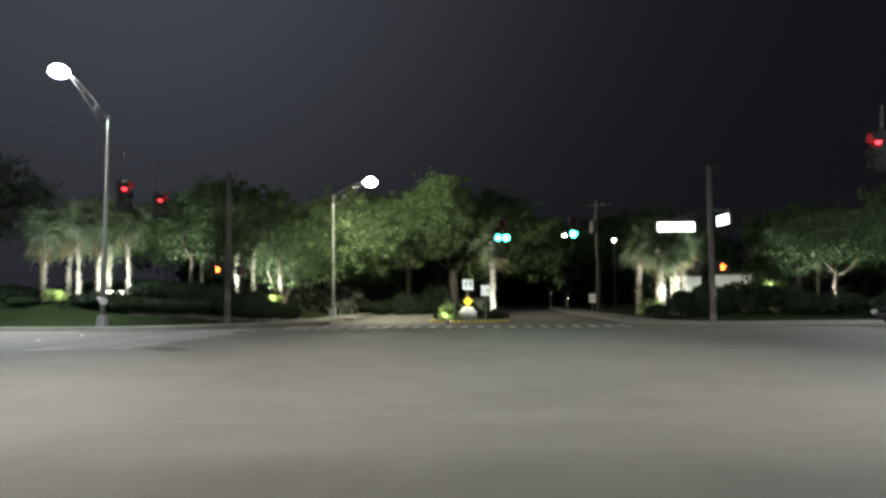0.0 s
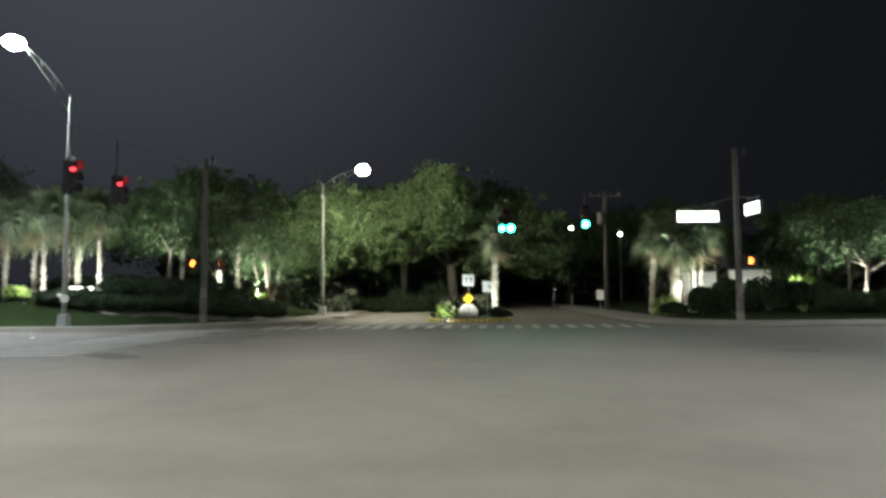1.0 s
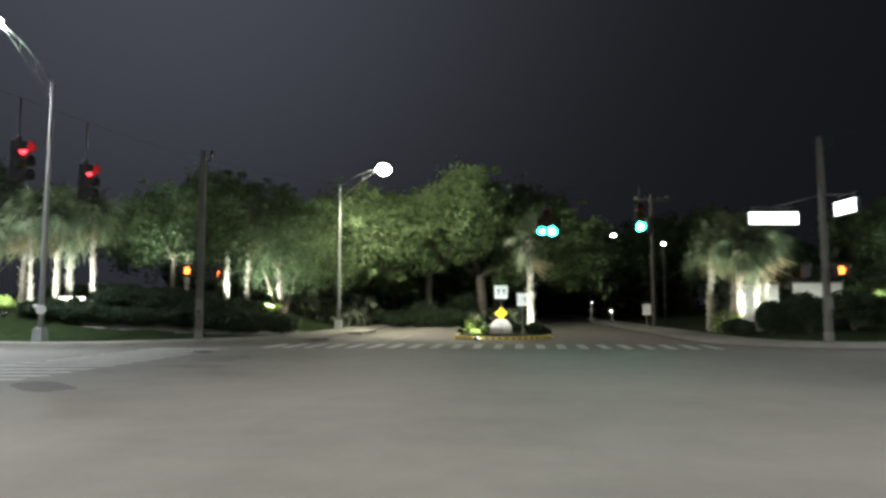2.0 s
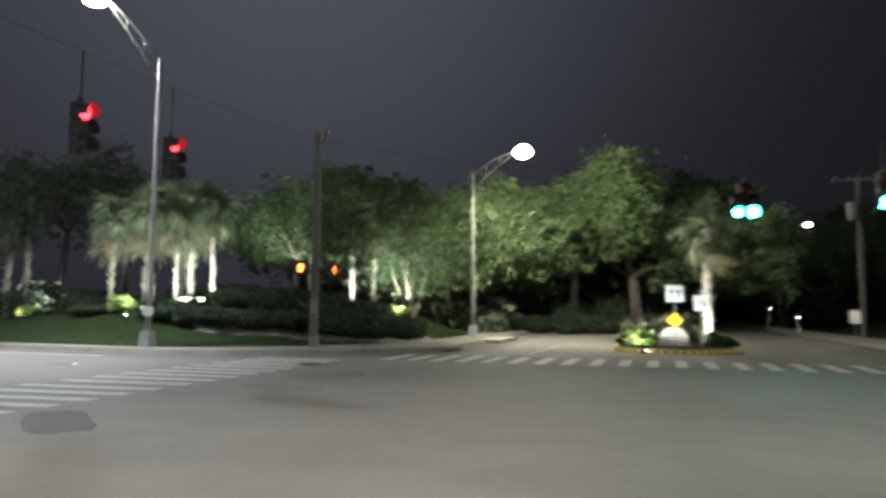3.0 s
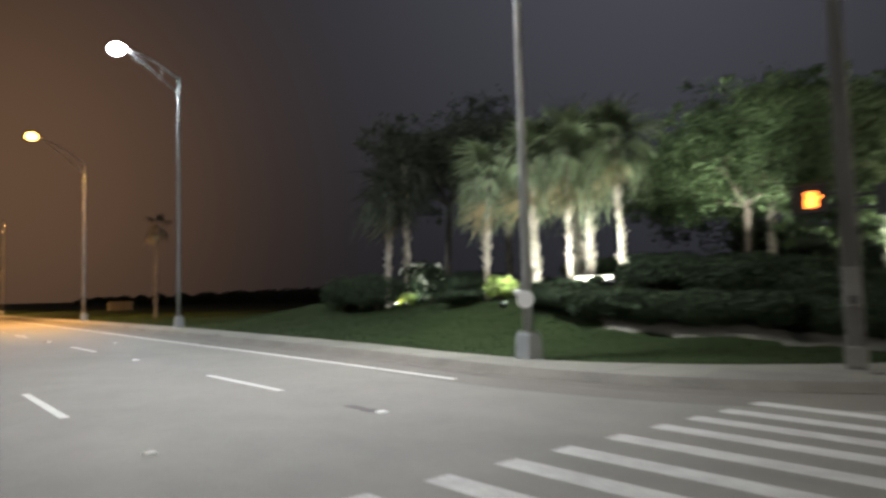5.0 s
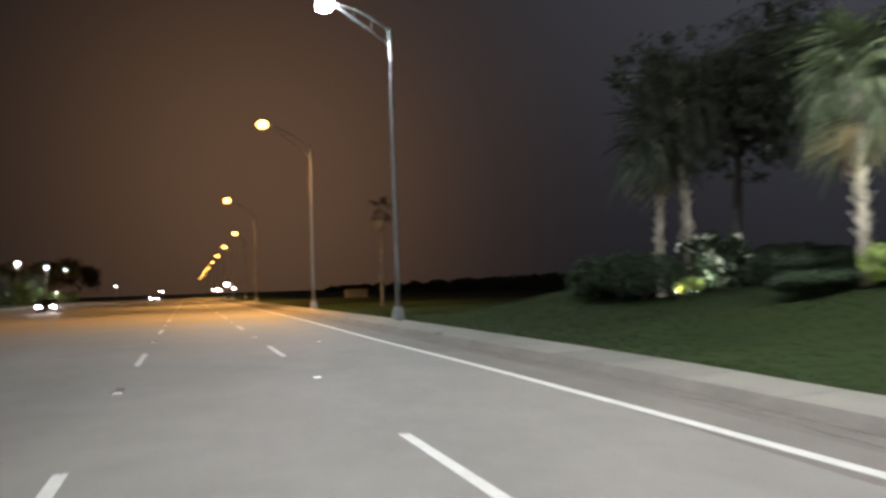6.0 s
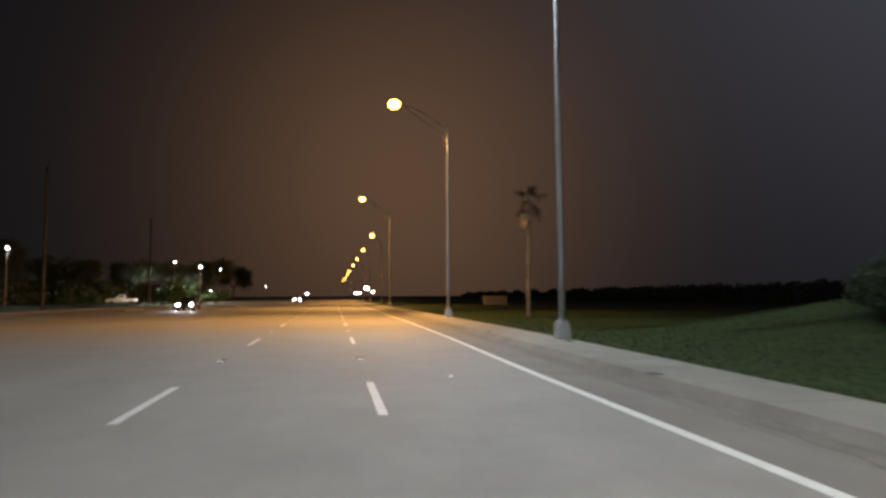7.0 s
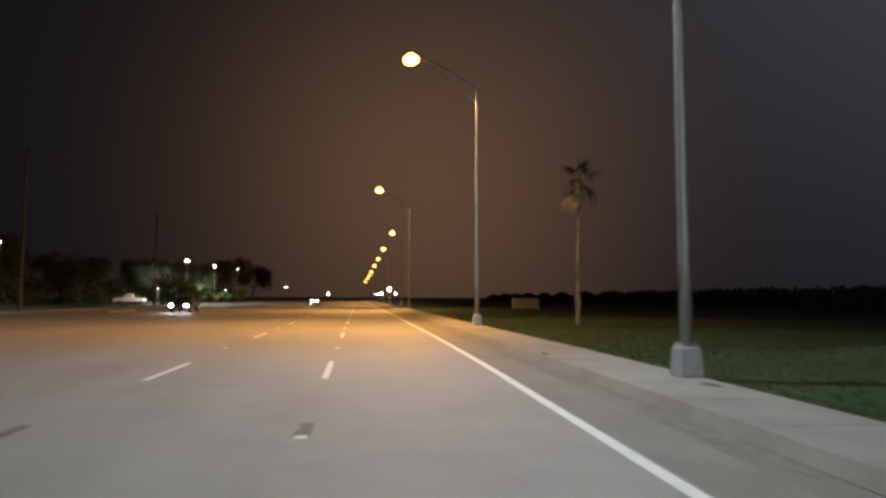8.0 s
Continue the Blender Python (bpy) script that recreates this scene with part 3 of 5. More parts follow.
street_lamp((-11.55, 31.02, 0.14), 10.06, (-13.0, 29.9, 12.05), WHITE_LIGHT, GLOW_WHITE, 7200, "tall metal street lamp with a round white plate, lit white", disk=True, aim=0.45, wide=140)
street_lamp((-3.15, 43.2, 0.13), 8.05, (-0.78, 42.3, 8.82), WARM_LIGHT, GLOW_WARM, 3200, "metal street lamp with warm white light beside the side street", wide=179, aim=0.8, blend=0.7, toward=(0.7, 1.2, 0))
street_lamp((-35.06, 32.08, 0.15), 12.35, (-37.1, 30.0, 14.1), COOL_LIGHT, GLOW_WHITE, 6200, "tall metal street lamp on a concrete pedestal, white light", aim=0.05, wide=179)
street_lamp((-54.95, 32.15, 0.15), 11.45, (-56.85, 29.36, 13.5), SODIUM_LIGHT, GLOW_SODIUM, 22000, "tall metal street lamp with orange sodium light", aim=0.3, wide=178)
street_lamp((-95.5, 32.1, 0.15), 11.3, (-97.2, 29.1, 13.35), SODIUM_LIGHT, GLOW_SODIUM, 22000, "tall metal street lamp with orange sodium light", aim=0.3, wide=178)
for k, x in enumerate((-135, -173, -212, -254, -310, -355, -420, -500)):
    street_lamp((x, 33.9, 0.13), 11.0, (x - 1.0, 32.5, 12.4), SODIUM_LIGHT, GLOW_SODIUM, 22000 if k < 3 else 0, "distant tall street lamp with orange sodium light")
# two unseen lamps, added with narrow beams to replace headlight on the road
street_lamp((-13.0, -1.9, 0.15), 10.4, (-12.0, 1.0, 12.0), PALE_LIGHT, GLOW_WHITE, 24500, "unseen metal street lamp added to brighten the crossing", aim=1.6, wide=60, toward=(17, 14, 0))
street_lamp((19.5, -1.9, 0.15), 10.4, (18.5, 1.0, 12.0), PALE_LIGHT, GLOW_WHITE, 9000, "unseen metal street lamp added to brighten the crossing", aim=1.5, wide=58, toward=(-13, 14, 0))
street_lamp((31.0, 31.6, 0.15), 10.4, (30.4, 28.8, 12.0), WHITE_LIGHT, GLOW_WHITE, 4000, "tall metal street lamp with white light by the kerb")


# ---- signals ----
def traffic_signal(at, facing, lit, label, wire_z, cluster=False):
    """Signal head hung from a span wire; at is the lit lens; facing: degrees of its front from -y; a cluster has two columns under the red."""
    order = {"red": 0, "green": -0.68}
    ob = thing("traffic_signal", (at[0], at[1], at[2] - order[lit]), label, "traffic signal", "hanging traffic signals", rz=facing)
    cells = [("red", -0.185 if cluster else 0, 0), ("amber", 0, -0.34), ("green", 0, -0.68)]
    if cluster:
        cells += [("amber", -0.37, -0.34), ("green", -0.37, -0.68)]
    bm = bmesh.new()
    for name, x, z in cells:
        box(bm, (0.34, 0.2, 0.335), (x, 0.13, z), bevel=0.03)
    part("housing", bm, SIGNAL_BLACK, ob, "black signal housing")
    for name, x, z in cells:
        mat = {"red": GLOW_RED if lit == "red" else UNLIT_RED, "amber": UNLIT_AMBER, "green": GLOW_GREEN if lit == "green" else UNLIT_GREEN}[name]
        bm = bmesh.new()
        disc(bm, 0.15 if x > -0.3 else 0.12, 0.02, pose(x, 0.03, z, 0, 0, 180), 24, 0.03)
        part("lens", bm, mat, ob, "glowing %s lens" % name if name == lit else "", True)
        bm = bmesh.new()
        rim, n = [], 16
        for i in range(n + 1):
            a = math.radians(-35 + 250 * i / n)
            c, d = 0.165 * math.cos(a), 0.165 * math.sin(a)
            rim.append([bm.verts.new((x + c * f, y, z + d * f)) for y, f in ((0.03, 1), (-0.22, 1), (-0.22, 0.95), (0.03, 0.95))])
        for a, b in zip(rim, rim[1:]):
            for i in range(4):
                bm.faces.new((a[i], b[i], b[(i + 1) % 4], a[(i + 1) % 4]))
        bm.faces.new(rim[0])
        bm.faces.new(rim[-1][::-1])
        part("visor", bm, SIGNAL_BLACK, ob)
    bm = bmesh.new()
    top = wire_z - (at[2] - order[lit])
    hx = cells[0][1]
    tube(bm, [(hx, 0.13, 0.16), (hx, 0.13, top)], [0.025, 0.025], 8)
    box(bm, (0.1, 0.1, 0.14), (hx, 0.13, 0.22), bevel=0.02)
    part("hanger", bm, DARK_METAL, ob)
    return ob


WIRES = {"front": ((-6.2, 32.5, 7.3), (17.0, 31.72, 7.3), 1.6), "west": ((-6.22, 32.75, 7.3), (-6.2, -3.4, 7.2), 0.9), "east": ((16.98, 31.9, 7.3), (16.2, -3.6, 7.2), 0.9)}


def wire_height(key, x, y):
    a, b, sag = WIRES[key]
    u = (x - a[0]) / (b[0] - a[0]) if key == "front" else (y - a[1]) / (b[1] - a[1])
    return a[2] + (b[2] - a[2]) * u - sag * 4 * u * (1 - u)


for key, at, facing, lit in (("west", (-6.06, 22.43, 5.3), 90, "red"), ("west", (-6.1, 25.14, 5.3), 90, "red"), ("front", (7.47, 31.87, 4.18), 0, "green"),
                             ("front", (10.64, 31.72, 4.30), 0, "green"), ("east", (16.56, 18.2, 5.52), -90, "red")):
    double = at[0] == 7.47
    traffic_signal(at, facing, lit, "black five-lens traffic signal on a wire, showing two greens" if double else "black traffic signal hung on a wire, showing " + lit, wire_height(key, at[0], at[1]), double)


def signal_pole(x, y, top, label, half=0.13, panel=True):
    base = ground_z(x, y) if ground_z(x, y) > 0 else 0.153
    ob = thing("signal_pole", (x, y, base), label, "utility pole", "signal poles")
    bm = bmesh.new()
    h = top - base
    m = pose(0, 0, 0, 0, 0, 12)
    rings = []
    for k in range(5):
        z, r = h * k / 4, half * (1 - 0.22 * k / 4)
        rings.append([bm.verts.new(m @ Vector((r * c * 1.0, r * s * 1.0, z))) for c, s in ((1, .8), (.8, 1), (-.8, 1), (-1, .8), (-1, -.8), (-.8, -1), (.8, -1), (1, -.8))])
    for a, b in zip(rings, rings[1:]):
        for i in range(8):
            bm.faces.new((a[i], a[(i + 1) % 8], b[(i + 1) % 8], b[i]))
    bm.faces.new(rings[-1])
    bm.faces.new(rings[0][::-1])
    part("shaft", bm, POLE_CONCRETE, ob, "square weathered concrete shaft")
    bm = bmesh.new()
    tube(bm, [(0.1, -0.05, h - 0.45), (0.32, -0.1, h - 0.4), (0.36, -0.1, h - 0.15)], [0.03, 0.03, 0.05], 8)
    box(bm, (0.12, 0.12, 0.16), (0.36, -0.1, h - 0.08), bevel=0.02)
    part("cap_bracket", bm, DARK_METAL, ob)
    if panel:
        bm = bmesh.new()
        box(bm, (half * 1.7, 0.06, 0.62), (0.02, -half - 0.02, 1.28), pose(0, 0, 0, 0, 0, 12), bevel=0.02)
        part("button_panel", bm, CONCRETE, ob, "pale push-button panel")
        bm = bmesh.new()
        box(bm, (half * 2.25, half * 2.25, 0.34), (0, 0, 0.19), pose(0, 0, 0, 0, 0, 12), bevel=0.03)
        part("base_collar", bm, CONCRETE, ob, "pale concrete collar")
        bm = bmesh.new()
        box(bm, (0.12, 0.03, 0.14), (0.02, -half - 0.06, 1.08), pose(0, 0, 0, 0, 0, 12), bevel=0.01)
        part("push_button", bm, SIGNAL_BLACK, ob)
    return ob


signal_pole(-6.25, 32.75, 7.65, "square grey concrete signal pole at the footway corner")
signal_pole(17.1, 31.9, 7.53, "square grey concrete signal pole at the kerb", 0.11)
signal_pole(-6.2, -3.4, 7.6, "square grey concrete signal pole across the road", panel=False)
signal_pole(16.2, -3.6, 7.6, "square grey concrete signal pole across the road", panel=False)


def crossing_signal(at, facing, pole_xy, label, dim=False):
    ob = thing("pedestrian_signal", at, label, "pedestrian signal", "crossing signals", rz=facing)
    bm = bmesh.new()
    box(bm, (0.46, 0.18, 0.46), (0, 0.1, 0), bevel=0.03)
    part("housing", bm, SIGNAL_BLACK, ob)
    bm = bmesh.new()
    # raised-palm symbol: palm, thumb and four bars
    box(bm, (0.15, 0.012, 0.13), (0, 0.004, -0.06), bevel=0.004)
    for i in range(4):
        box(bm, (0.026, 0.012, 0.13), (-0.054 + 0.036 * i, 0.004, 0.065), bevel=0.004)
    box(bm, (0.1, 0.012, 0.03), (0.10, 0.004, -0.03), pose(0, 0, 0, 0, -30, 0), bevel=0.004)
    part("stop_symbol", bm, GLOW_SYMBOL, ob, "glowing orange stop symbol")
    bm = bmesh.new()
    box(bm, (0.50, 0.12, 0.02), (0, -0.04, 0.235))
    box(bm, (0.02, 0.12, 0.46), (-0.24, -0.04, 0))
    box(bm, (0.02, 0.12, 0.46), (0.24, -0.04, 0))
    part("hood", bm, SIGNAL_BLACK, ob)
    bm = bmesh.new()
    inv = ob.matrix_world.inverted()
    tube(bm, [(0, 0.12, 0.1), inv @ Vector((pole_xy[0], pole_xy[1], at[2] + 0.1))], [0.03, 0.03], 8)
    tube(bm, [(0, 0.12, -0.1), inv @ Vector((pole_xy[0], pole_xy[1], at[2] - 0.1))], [0.03, 0.03], 8)
    part("bracket", bm, DARK_METAL, ob)
    return ob


crossing_signal((-6.66, 32.44, 2.84), 14, (-6.25, 32.75), "black crossing signal with an orange stop symbol on the pole")
crossing_signal((-5.66, 32.97, 2.78), 94, (-6.25, 32.75), "black crossing signal turned away on the pole")
crossing_signal((17.48, 31.57, 2.67), -8, (17.1, 31.9), "black crossing signal with an orange stop symbol on the pole")
crossing_signal((16.5, 32.15, 2.67), -108, (17.1, 31.9), "black crossing signal turned away on the pole")


def span_wire(a, b, sag, label):
    ob = thing("span_wire", a, label, "cable", "span wires")
    bm = bmesh.new()
    pts = []
    for k in range(17):
        u = k / 16
        p = Vector(a).lerp(Vector(b), u) - Vector(a)
        p.z -= sag * 4 * u * (1 - u)
        pts.append(p)
    tube(bm, pts, [0.0045] * 17, 6)
    part("cable", bm, DARK_METAL, ob)
    return ob


for a, b, sag in WIRES.values():
    span_wire(a, b, sag, "thin dark steel span wire between signal poles")


def street_sign(at, facing, w, h, label, hang):
    ob = thing("street_name_sign", at, label, "street sign", "lit street signs", rz=facing)
    bm = bmesh.new()
    box(bm, (w + 0.08, 0.14, h + 0.08), (0, 0.08, 0), bevel=0.03)
    box(bm, (w * 0.9, 0.05, 0.05), (0, 0.08, h / 2 + 0.2))
    for s in (-0.3, 0.3):
        box(bm, (0.04, 0.04, 0.26), (s * w, 0.08, h / 2 + 0.12))
    part("housing", bm, DARK_METAL, ob)
    bm = bmesh.new()
    box(bm, (w, 0.03, h), (0, 0, 0), bevel=0.012)
    part("lit_face", bm, GLOW_SIGN, ob, "bright white lit sign face")
    bm = bmesh.new()
    # unreadable lettering as a plain bar
    box(bm, (w * 0.74, 0.006, h * 0.34), (0, -0.017, 0))
    part("lettering_bar", bm, glowing("sign_lettering", (0.62, 0.85, 0.70), 1.4), ob)
    bm = bmesh.new()
    inv = ob.matrix_world.inverted()
    tube(bm, [(0, 0.08, h / 2 + 0.2), inv @ Vector(hang)], [0.03, 0.03], 8)
    part("bracket", bm, DARK_METAL, ob)
    return ob


street_sign((15.85, 33.0, 4.71), 4, 1.85, 0.46, "lit white street-name sign on a bracket", (17.1, 31.9, 5.4))
street_sign((17.15, 30.5, 4.75), -87, 1.2, 0.46, "lit white street-name sign on a bracket", (17.1, 31.9, 5.4))


# ---- median island with its signs ----
def island():
    ob = thing("median_island", (5.7, 35.6, 0), "raised planted median with a yellow kerb", "median", kind="structure")
    def outline(grow):
        pts = []
        for i in range(25):
            a = math.pi + math.pi * i / 24
            pts.append(((2.15 + grow) * math.cos(a), (1.5 + grow) * math.sin(a) + 1.5))
        return pts + [(2.3 + grow, 60), (-2.3 - grow, 60)]
    outer, inner = outline(0.0), outline(-0.16)
    bm = bmesh.new()
    n = len(outer)
    rows = [[bm.verts.new((x, y, z)) for x, y in pts] for pts, z in ((outer, -0.1), (outer, 0.13), (inner, 0.16), (inner, -0.1))]
    for a, b in zip(rows, rows[1:]):
        for k in range(n):
            bm.faces.new((a[k], a[(k + 1) % n], b[(k + 1) % n], b[k]))
    part("kerb", bm, YELLOW_PAINT, ob, "worn yellow painted kerb")
    bm = bmesh.new()
    bm.faces.new([bm.verts.new((x, y, 0.14)) for x, y in inner])
    part("planting_bed", bm, GRASS, ob)
    stud_mesh = None
    for i in range(1, 24):
        a = math.pi + math.pi * i / 24
        x, y = 2.17 * math.cos(a), 1.52 * math.sin(a) + 1.5
        if stud_mesh is None:
            bm = bmesh.new()
            box(bm, (0.1, 0.03, 0.07), bevel=0.008)
            s = part("kerb_reflector", bm, material("yellow_reflector", (0.95, 0.75, 0.15), 0.3, vary=0.05), ob)
            stud_mesh = s.data
        else:
            s = link("kerb_reflector", stud_mesh, None, ob)
        s.matrix_local = pose(x, y, 0.07, 0, 0, math.degrees(a) + 90)
    return ob


island()


def sign_post(at, top, boards, label, turn=0):
    ob = thing("traffic_sign", at, label, "traffic sign", rz=turn)
    bm = bmesh.new()
    box(bm, (0.05, 0.04, top), (0, 0.04, top / 2), bevel=0.006)
    part("post", bm, ALUMINIUM, ob)
    for kind, z, s in boards:
        bm = bmesh.new()
        if kind == "diamond":
            box(bm, (s, 0.012, s), (0, 0, 0), pose(0, 0.005, z, 0, 45, 0), bevel=0.004)
            part("diamond_board", bm, SIGN_YELLOW, ob, "yellow diamond warning board")
        else:
            box(bm, (s * 0.84 if kind == "tall" else s, 0.012, s), (0, 0.005, z), bevel=0.005)
            board = part("sign_board", bm, SIGN_WHITE, ob, "white rectangular sign board")
            if kind == "square":
                bars = [(0.2, 0.13, -0.2, 0.12), (0.2, 0.13, 0.22, 0.12), (0.07, 0.3, -0.2, -0.1), (0.07, 0.3, 0.22, -0.1)]
            else:
                bars = [(0.12, 0.22, 0.2, 0.05), (0.08, 0.2, 0.26, -0.12)]
            for w, h, u, v in bars:
                bm = bmesh.new()
                box(bm, (s * w, 0.004, s * h), (u * s, -0.004, z + v * s))
                part("print_bar", bm, SIGN_GREY, board, "dark print")
    return ob


sign_post((5.64, 36.45, 0.14), 2.2, (("square", 1.90, 0.58), ("diamond", 0.98, 0.40)), "white sign above a yellow diamond sign on the median")
sign_post((6.62, 38.0, 0.14), 1.92, (("tall", 1.58, 0.58),), "white rectangular sign on the median", 0)


def stone_marker(at):
    ob = thing("entrance_marker", at, "pale stone entrance marker with a shaped top", "stone sign")
    prof = [(-0.48, 0), (0.48, 0), (0.48, 0.42), (0.43, 0.47), (0.37, 0.57), (0.26, 0.67), (0.13, 0.71), (-0.13, 0.71), (-0.26, 0.67), (-0.37, 0.57), (-0.43, 0.47), (-0.48, 0.42)]
    bm = bmesh.new()
    a = [bm.verts.new((x, -0.14, z)) for x, z in prof]
    b = [bm.verts.new((x, 0.14, z)) for x, z in prof]
    bm.faces.new(a)
    bm.faces.new(b[::-1])
    for k in range(len(prof)):
        j = (k + 1) % len(prof)
        bm.faces.new((a[k], b[k], b[j], a[j]))
    bmesh.ops.recalc_face_normals(bm, faces=bm.faces)
    part("slab", bm, STONE, ob)
    bm = bmesh.new()
    box(bm, (1.08, 0.42, 0.08), (0, 0, 0.04), bevel=0.015)
    part("plinth", bm, CONCRETE, ob)
    lettering = material("marker_lettering", (0.30, 0.27, 0.25), 0.7, vary=0.1)
    for z, w in ((0.48, 0.5), (0.35, 0.62), (0.24, 0.44)):
        bm = bmesh.new()
        box(bm, (w, 0.012, 0.05), (0, -0.143, z))
        part("lettering_bar", bm, lettering, ob)
    return ob


stone_marker((5.62, 37.2, 0.14))


# ---- plants ----
def fan_frond(name, rng, droop):
    """A costapalmate leaf on a stalk, growing along +x from the origin: a folded fan of narrow, split, hanging blades."""
    verts, faces = [], []
    stalk = 0.7 + 0.25 * rng.uniform()
    for k in range(4):
        u = k / 3
        z = -droop * 0.22 * u * u + 0.02
        w = 0.022 - 0.008 * u
        verts += [(stalk * u, -w, z), (stalk * u, w, z)]
    for k in range(3):
        faces.append((2 * k, 2 * k + 1, 2 * k + 3, 2 * k + 2))
    hz = -droop * 0.22
    n = 21
    for i in range(n):
        a = math.radians(-128 + 256 * i / (n - 1) + rng.uniform(-4, 4))
        length = (1.12 - 0.34 * abs(i / (n - 1) - 0.5) * 2) * rng.uniform(0.75, 1.12)
        tip = rng.uniform(0.45, 1.15)
        c, s = math.cos(a), math.sin(a)
        base = len(verts)
        for u, w in ((0.0, 0.013), (0.35, 0.031), (0.6, 0.027), (0.82, 0.016), (1.0, 0.003)):
            reach = length * (u - 0.22 * tip * droop * u ** 3)
            x = stalk + c * reach - 0.12
            y = s * reach * 0.85
            z = hz - droop * (0.08 * u + tip * u ** 2.6) * length - 0.22 * droop * max(0, x - stalk) + 0.14 * abs(s) * u * (1 - 0.6 * u)
            verts += [(x + s * w, y - c * w, z), (x - s * w, y + c * w, z + 0.012)]
        for k in range(4):
            b = base + 2 * k
            faces.append((b, b + 1, b + 3, b + 2))
    return mesh_of(name, verts, faces)


frng = np.random.default_rng(11)
FANS = [fan_frond("frond", frng, d) for d in (0.45, 0.6, 0.75, 0.9, 1.0, 1.1, 1.25, 1.4)]
DEADS = [fan_frond("dead_frond", frng, d) for d in (1.5, 1.8)]
# dim and shaded frond copies: low light is put into their leaf colour
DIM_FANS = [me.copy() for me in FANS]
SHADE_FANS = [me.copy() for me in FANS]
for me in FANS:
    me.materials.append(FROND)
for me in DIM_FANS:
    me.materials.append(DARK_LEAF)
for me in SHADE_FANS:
    me.materials.append(SHADED_FROND)
for me in DEADS:
    me.materials.append(DEAD_FROND)


def palm(x, y, trunk, label, r=0.17, lean=(0.0, 0.0), fronds=30, spread=1.0, seed=0, boots=True, fans=None, bark=None, drop=106):
    """Cabbage palm: a trunk with leaf-base stubs and a round head of fan leaves."""
    rng = np.random.default_rng(100 + seed)
    z0 = ground_z(x, y) - 0.05
    ob = thing("palm_tree", (x, y, z0), label, "palm tree", "palm trees")
    bm = bmesh.new()
    pts, radii = [], []
    for k in range(15):
        u = k / 14
        pts.append((lean[0] * u * u * trunk, lean[1] * u * u * trunk, trunk * u))
        radii.append(r * (1.25 - 0.35 * min(1, u * 3) + (0.12 if k % 2 else -0.03) + (0.25 * max(0, u - 0.85) / 0.15)))
    tube(bm, pts, radii, 12)
    if boots:
        turns = int(trunk * 26)
        for i in range(turns):
            u = i / turns
            if rng.uniform() < 0.55 and u < 0.8:
                continue
            a = i * 2.399
            c = Vector((lean[0] * u * u * trunk, lean[1] * u * u * trunk, trunk * u))
            out = Vector((math.cos(a), math.sin(a), 0))
            m = Matrix.Translation(c + out * r * 1.02) @ Matrix.Rotation(a, 4, "Z") @ Matrix.Rotation(radians(28 + 14 * rng.uniform()), 4, "Y")
            box(bm, (0.035, r * (0.5 + 0.5 * rng.uniform()), 0.16 + 0.2 * rng.uniform()), (0, 0, 0.07), m, taper=0.5)
    part("trunk", bm, bark or PALM_BARK, ob, "rough dark palm trunk" if bark else "rough pale palm trunk")
    top = Vector((lean[0] * trunk, lean[1] * trunk, trunk))
    kinds = fans or FANS
    for i in range(fronds):
        u = (i + 0.5) / fronds
        tilt = 82 - drop * u + rng.uniform(-10, 10)
        a = i * 137.5 + rng.uniform(-20, 20)
        s = spread * rng.uniform(0.72, 1.15)
        fr = link("frond", kinds[min(7, max(0, int(u * 8 + rng.uniform(-1, 1))))], None, ob)
        fr.matrix_local = Matrix.Translation(top + Vector((0, 0, 0.18 - 0.38 * u))) @ Matrix.Rotation(radians(a), 4, "Z") @ Matrix.Rotation(radians(-tilt), 4, "Y") @ Matrix.Rotation(radians(rng.uniform(-38, 38)), 4, "X") @ Matrix.Diagonal((s, s, s, 1))
    for i in range(2):
        fr = link("dead_frond", DEADS[i % 2], None, ob, "dry brown hanging leaf" if i == 0 else "")
        k = rng.uniform(0.6, 0.9)
        fr.matrix_local = Matrix.Translation(top + Vector((0, 0, -0.35))) @ Matrix.Rotation(radians(i * 97 + rng.uniform(0, 60)), 4, "Z") @ Matrix.Rotation(radians(66), 4, "Y") @ Matrix.Diagonal((k, k, k, 1))
    return ob


def limb(bm, start, way, length, r, rng, depth, tips):
    pts, radii = [Vector(start)], [r]
    way = Vector(way).normalized()
    n = 4
    for k in range(n):
        way = (way + Vector(rng.normal(size=3)) * 0.16 + Vector((0, 0, 0.05))).normalized()
        pts.append(pts[-1] + way * length / n)
        radii.append(r * (1 - 0.5 * (k + 1) / n))
    tube(bm, pts, radii, 7 if depth else 5)
    if depth == 0:
        tips.append(pts[-1])
        tips.append(pts[-2])
        return
    for k in range(3):
        a = rng.uniform(0, 2 * math.pi)
        out = Vector((math.cos(a), math.sin(a), rng.uniform(0.0, 0.7)))
        limb(bm, pts[-1 - (k % 2)], way * 0.7 + out * 0.8, length * rng.uniform(0.55, 0.8), radii[-1 - (k % 2)] * 0.75, rng, depth - 1, tips)
    tips.append(pts[-1])


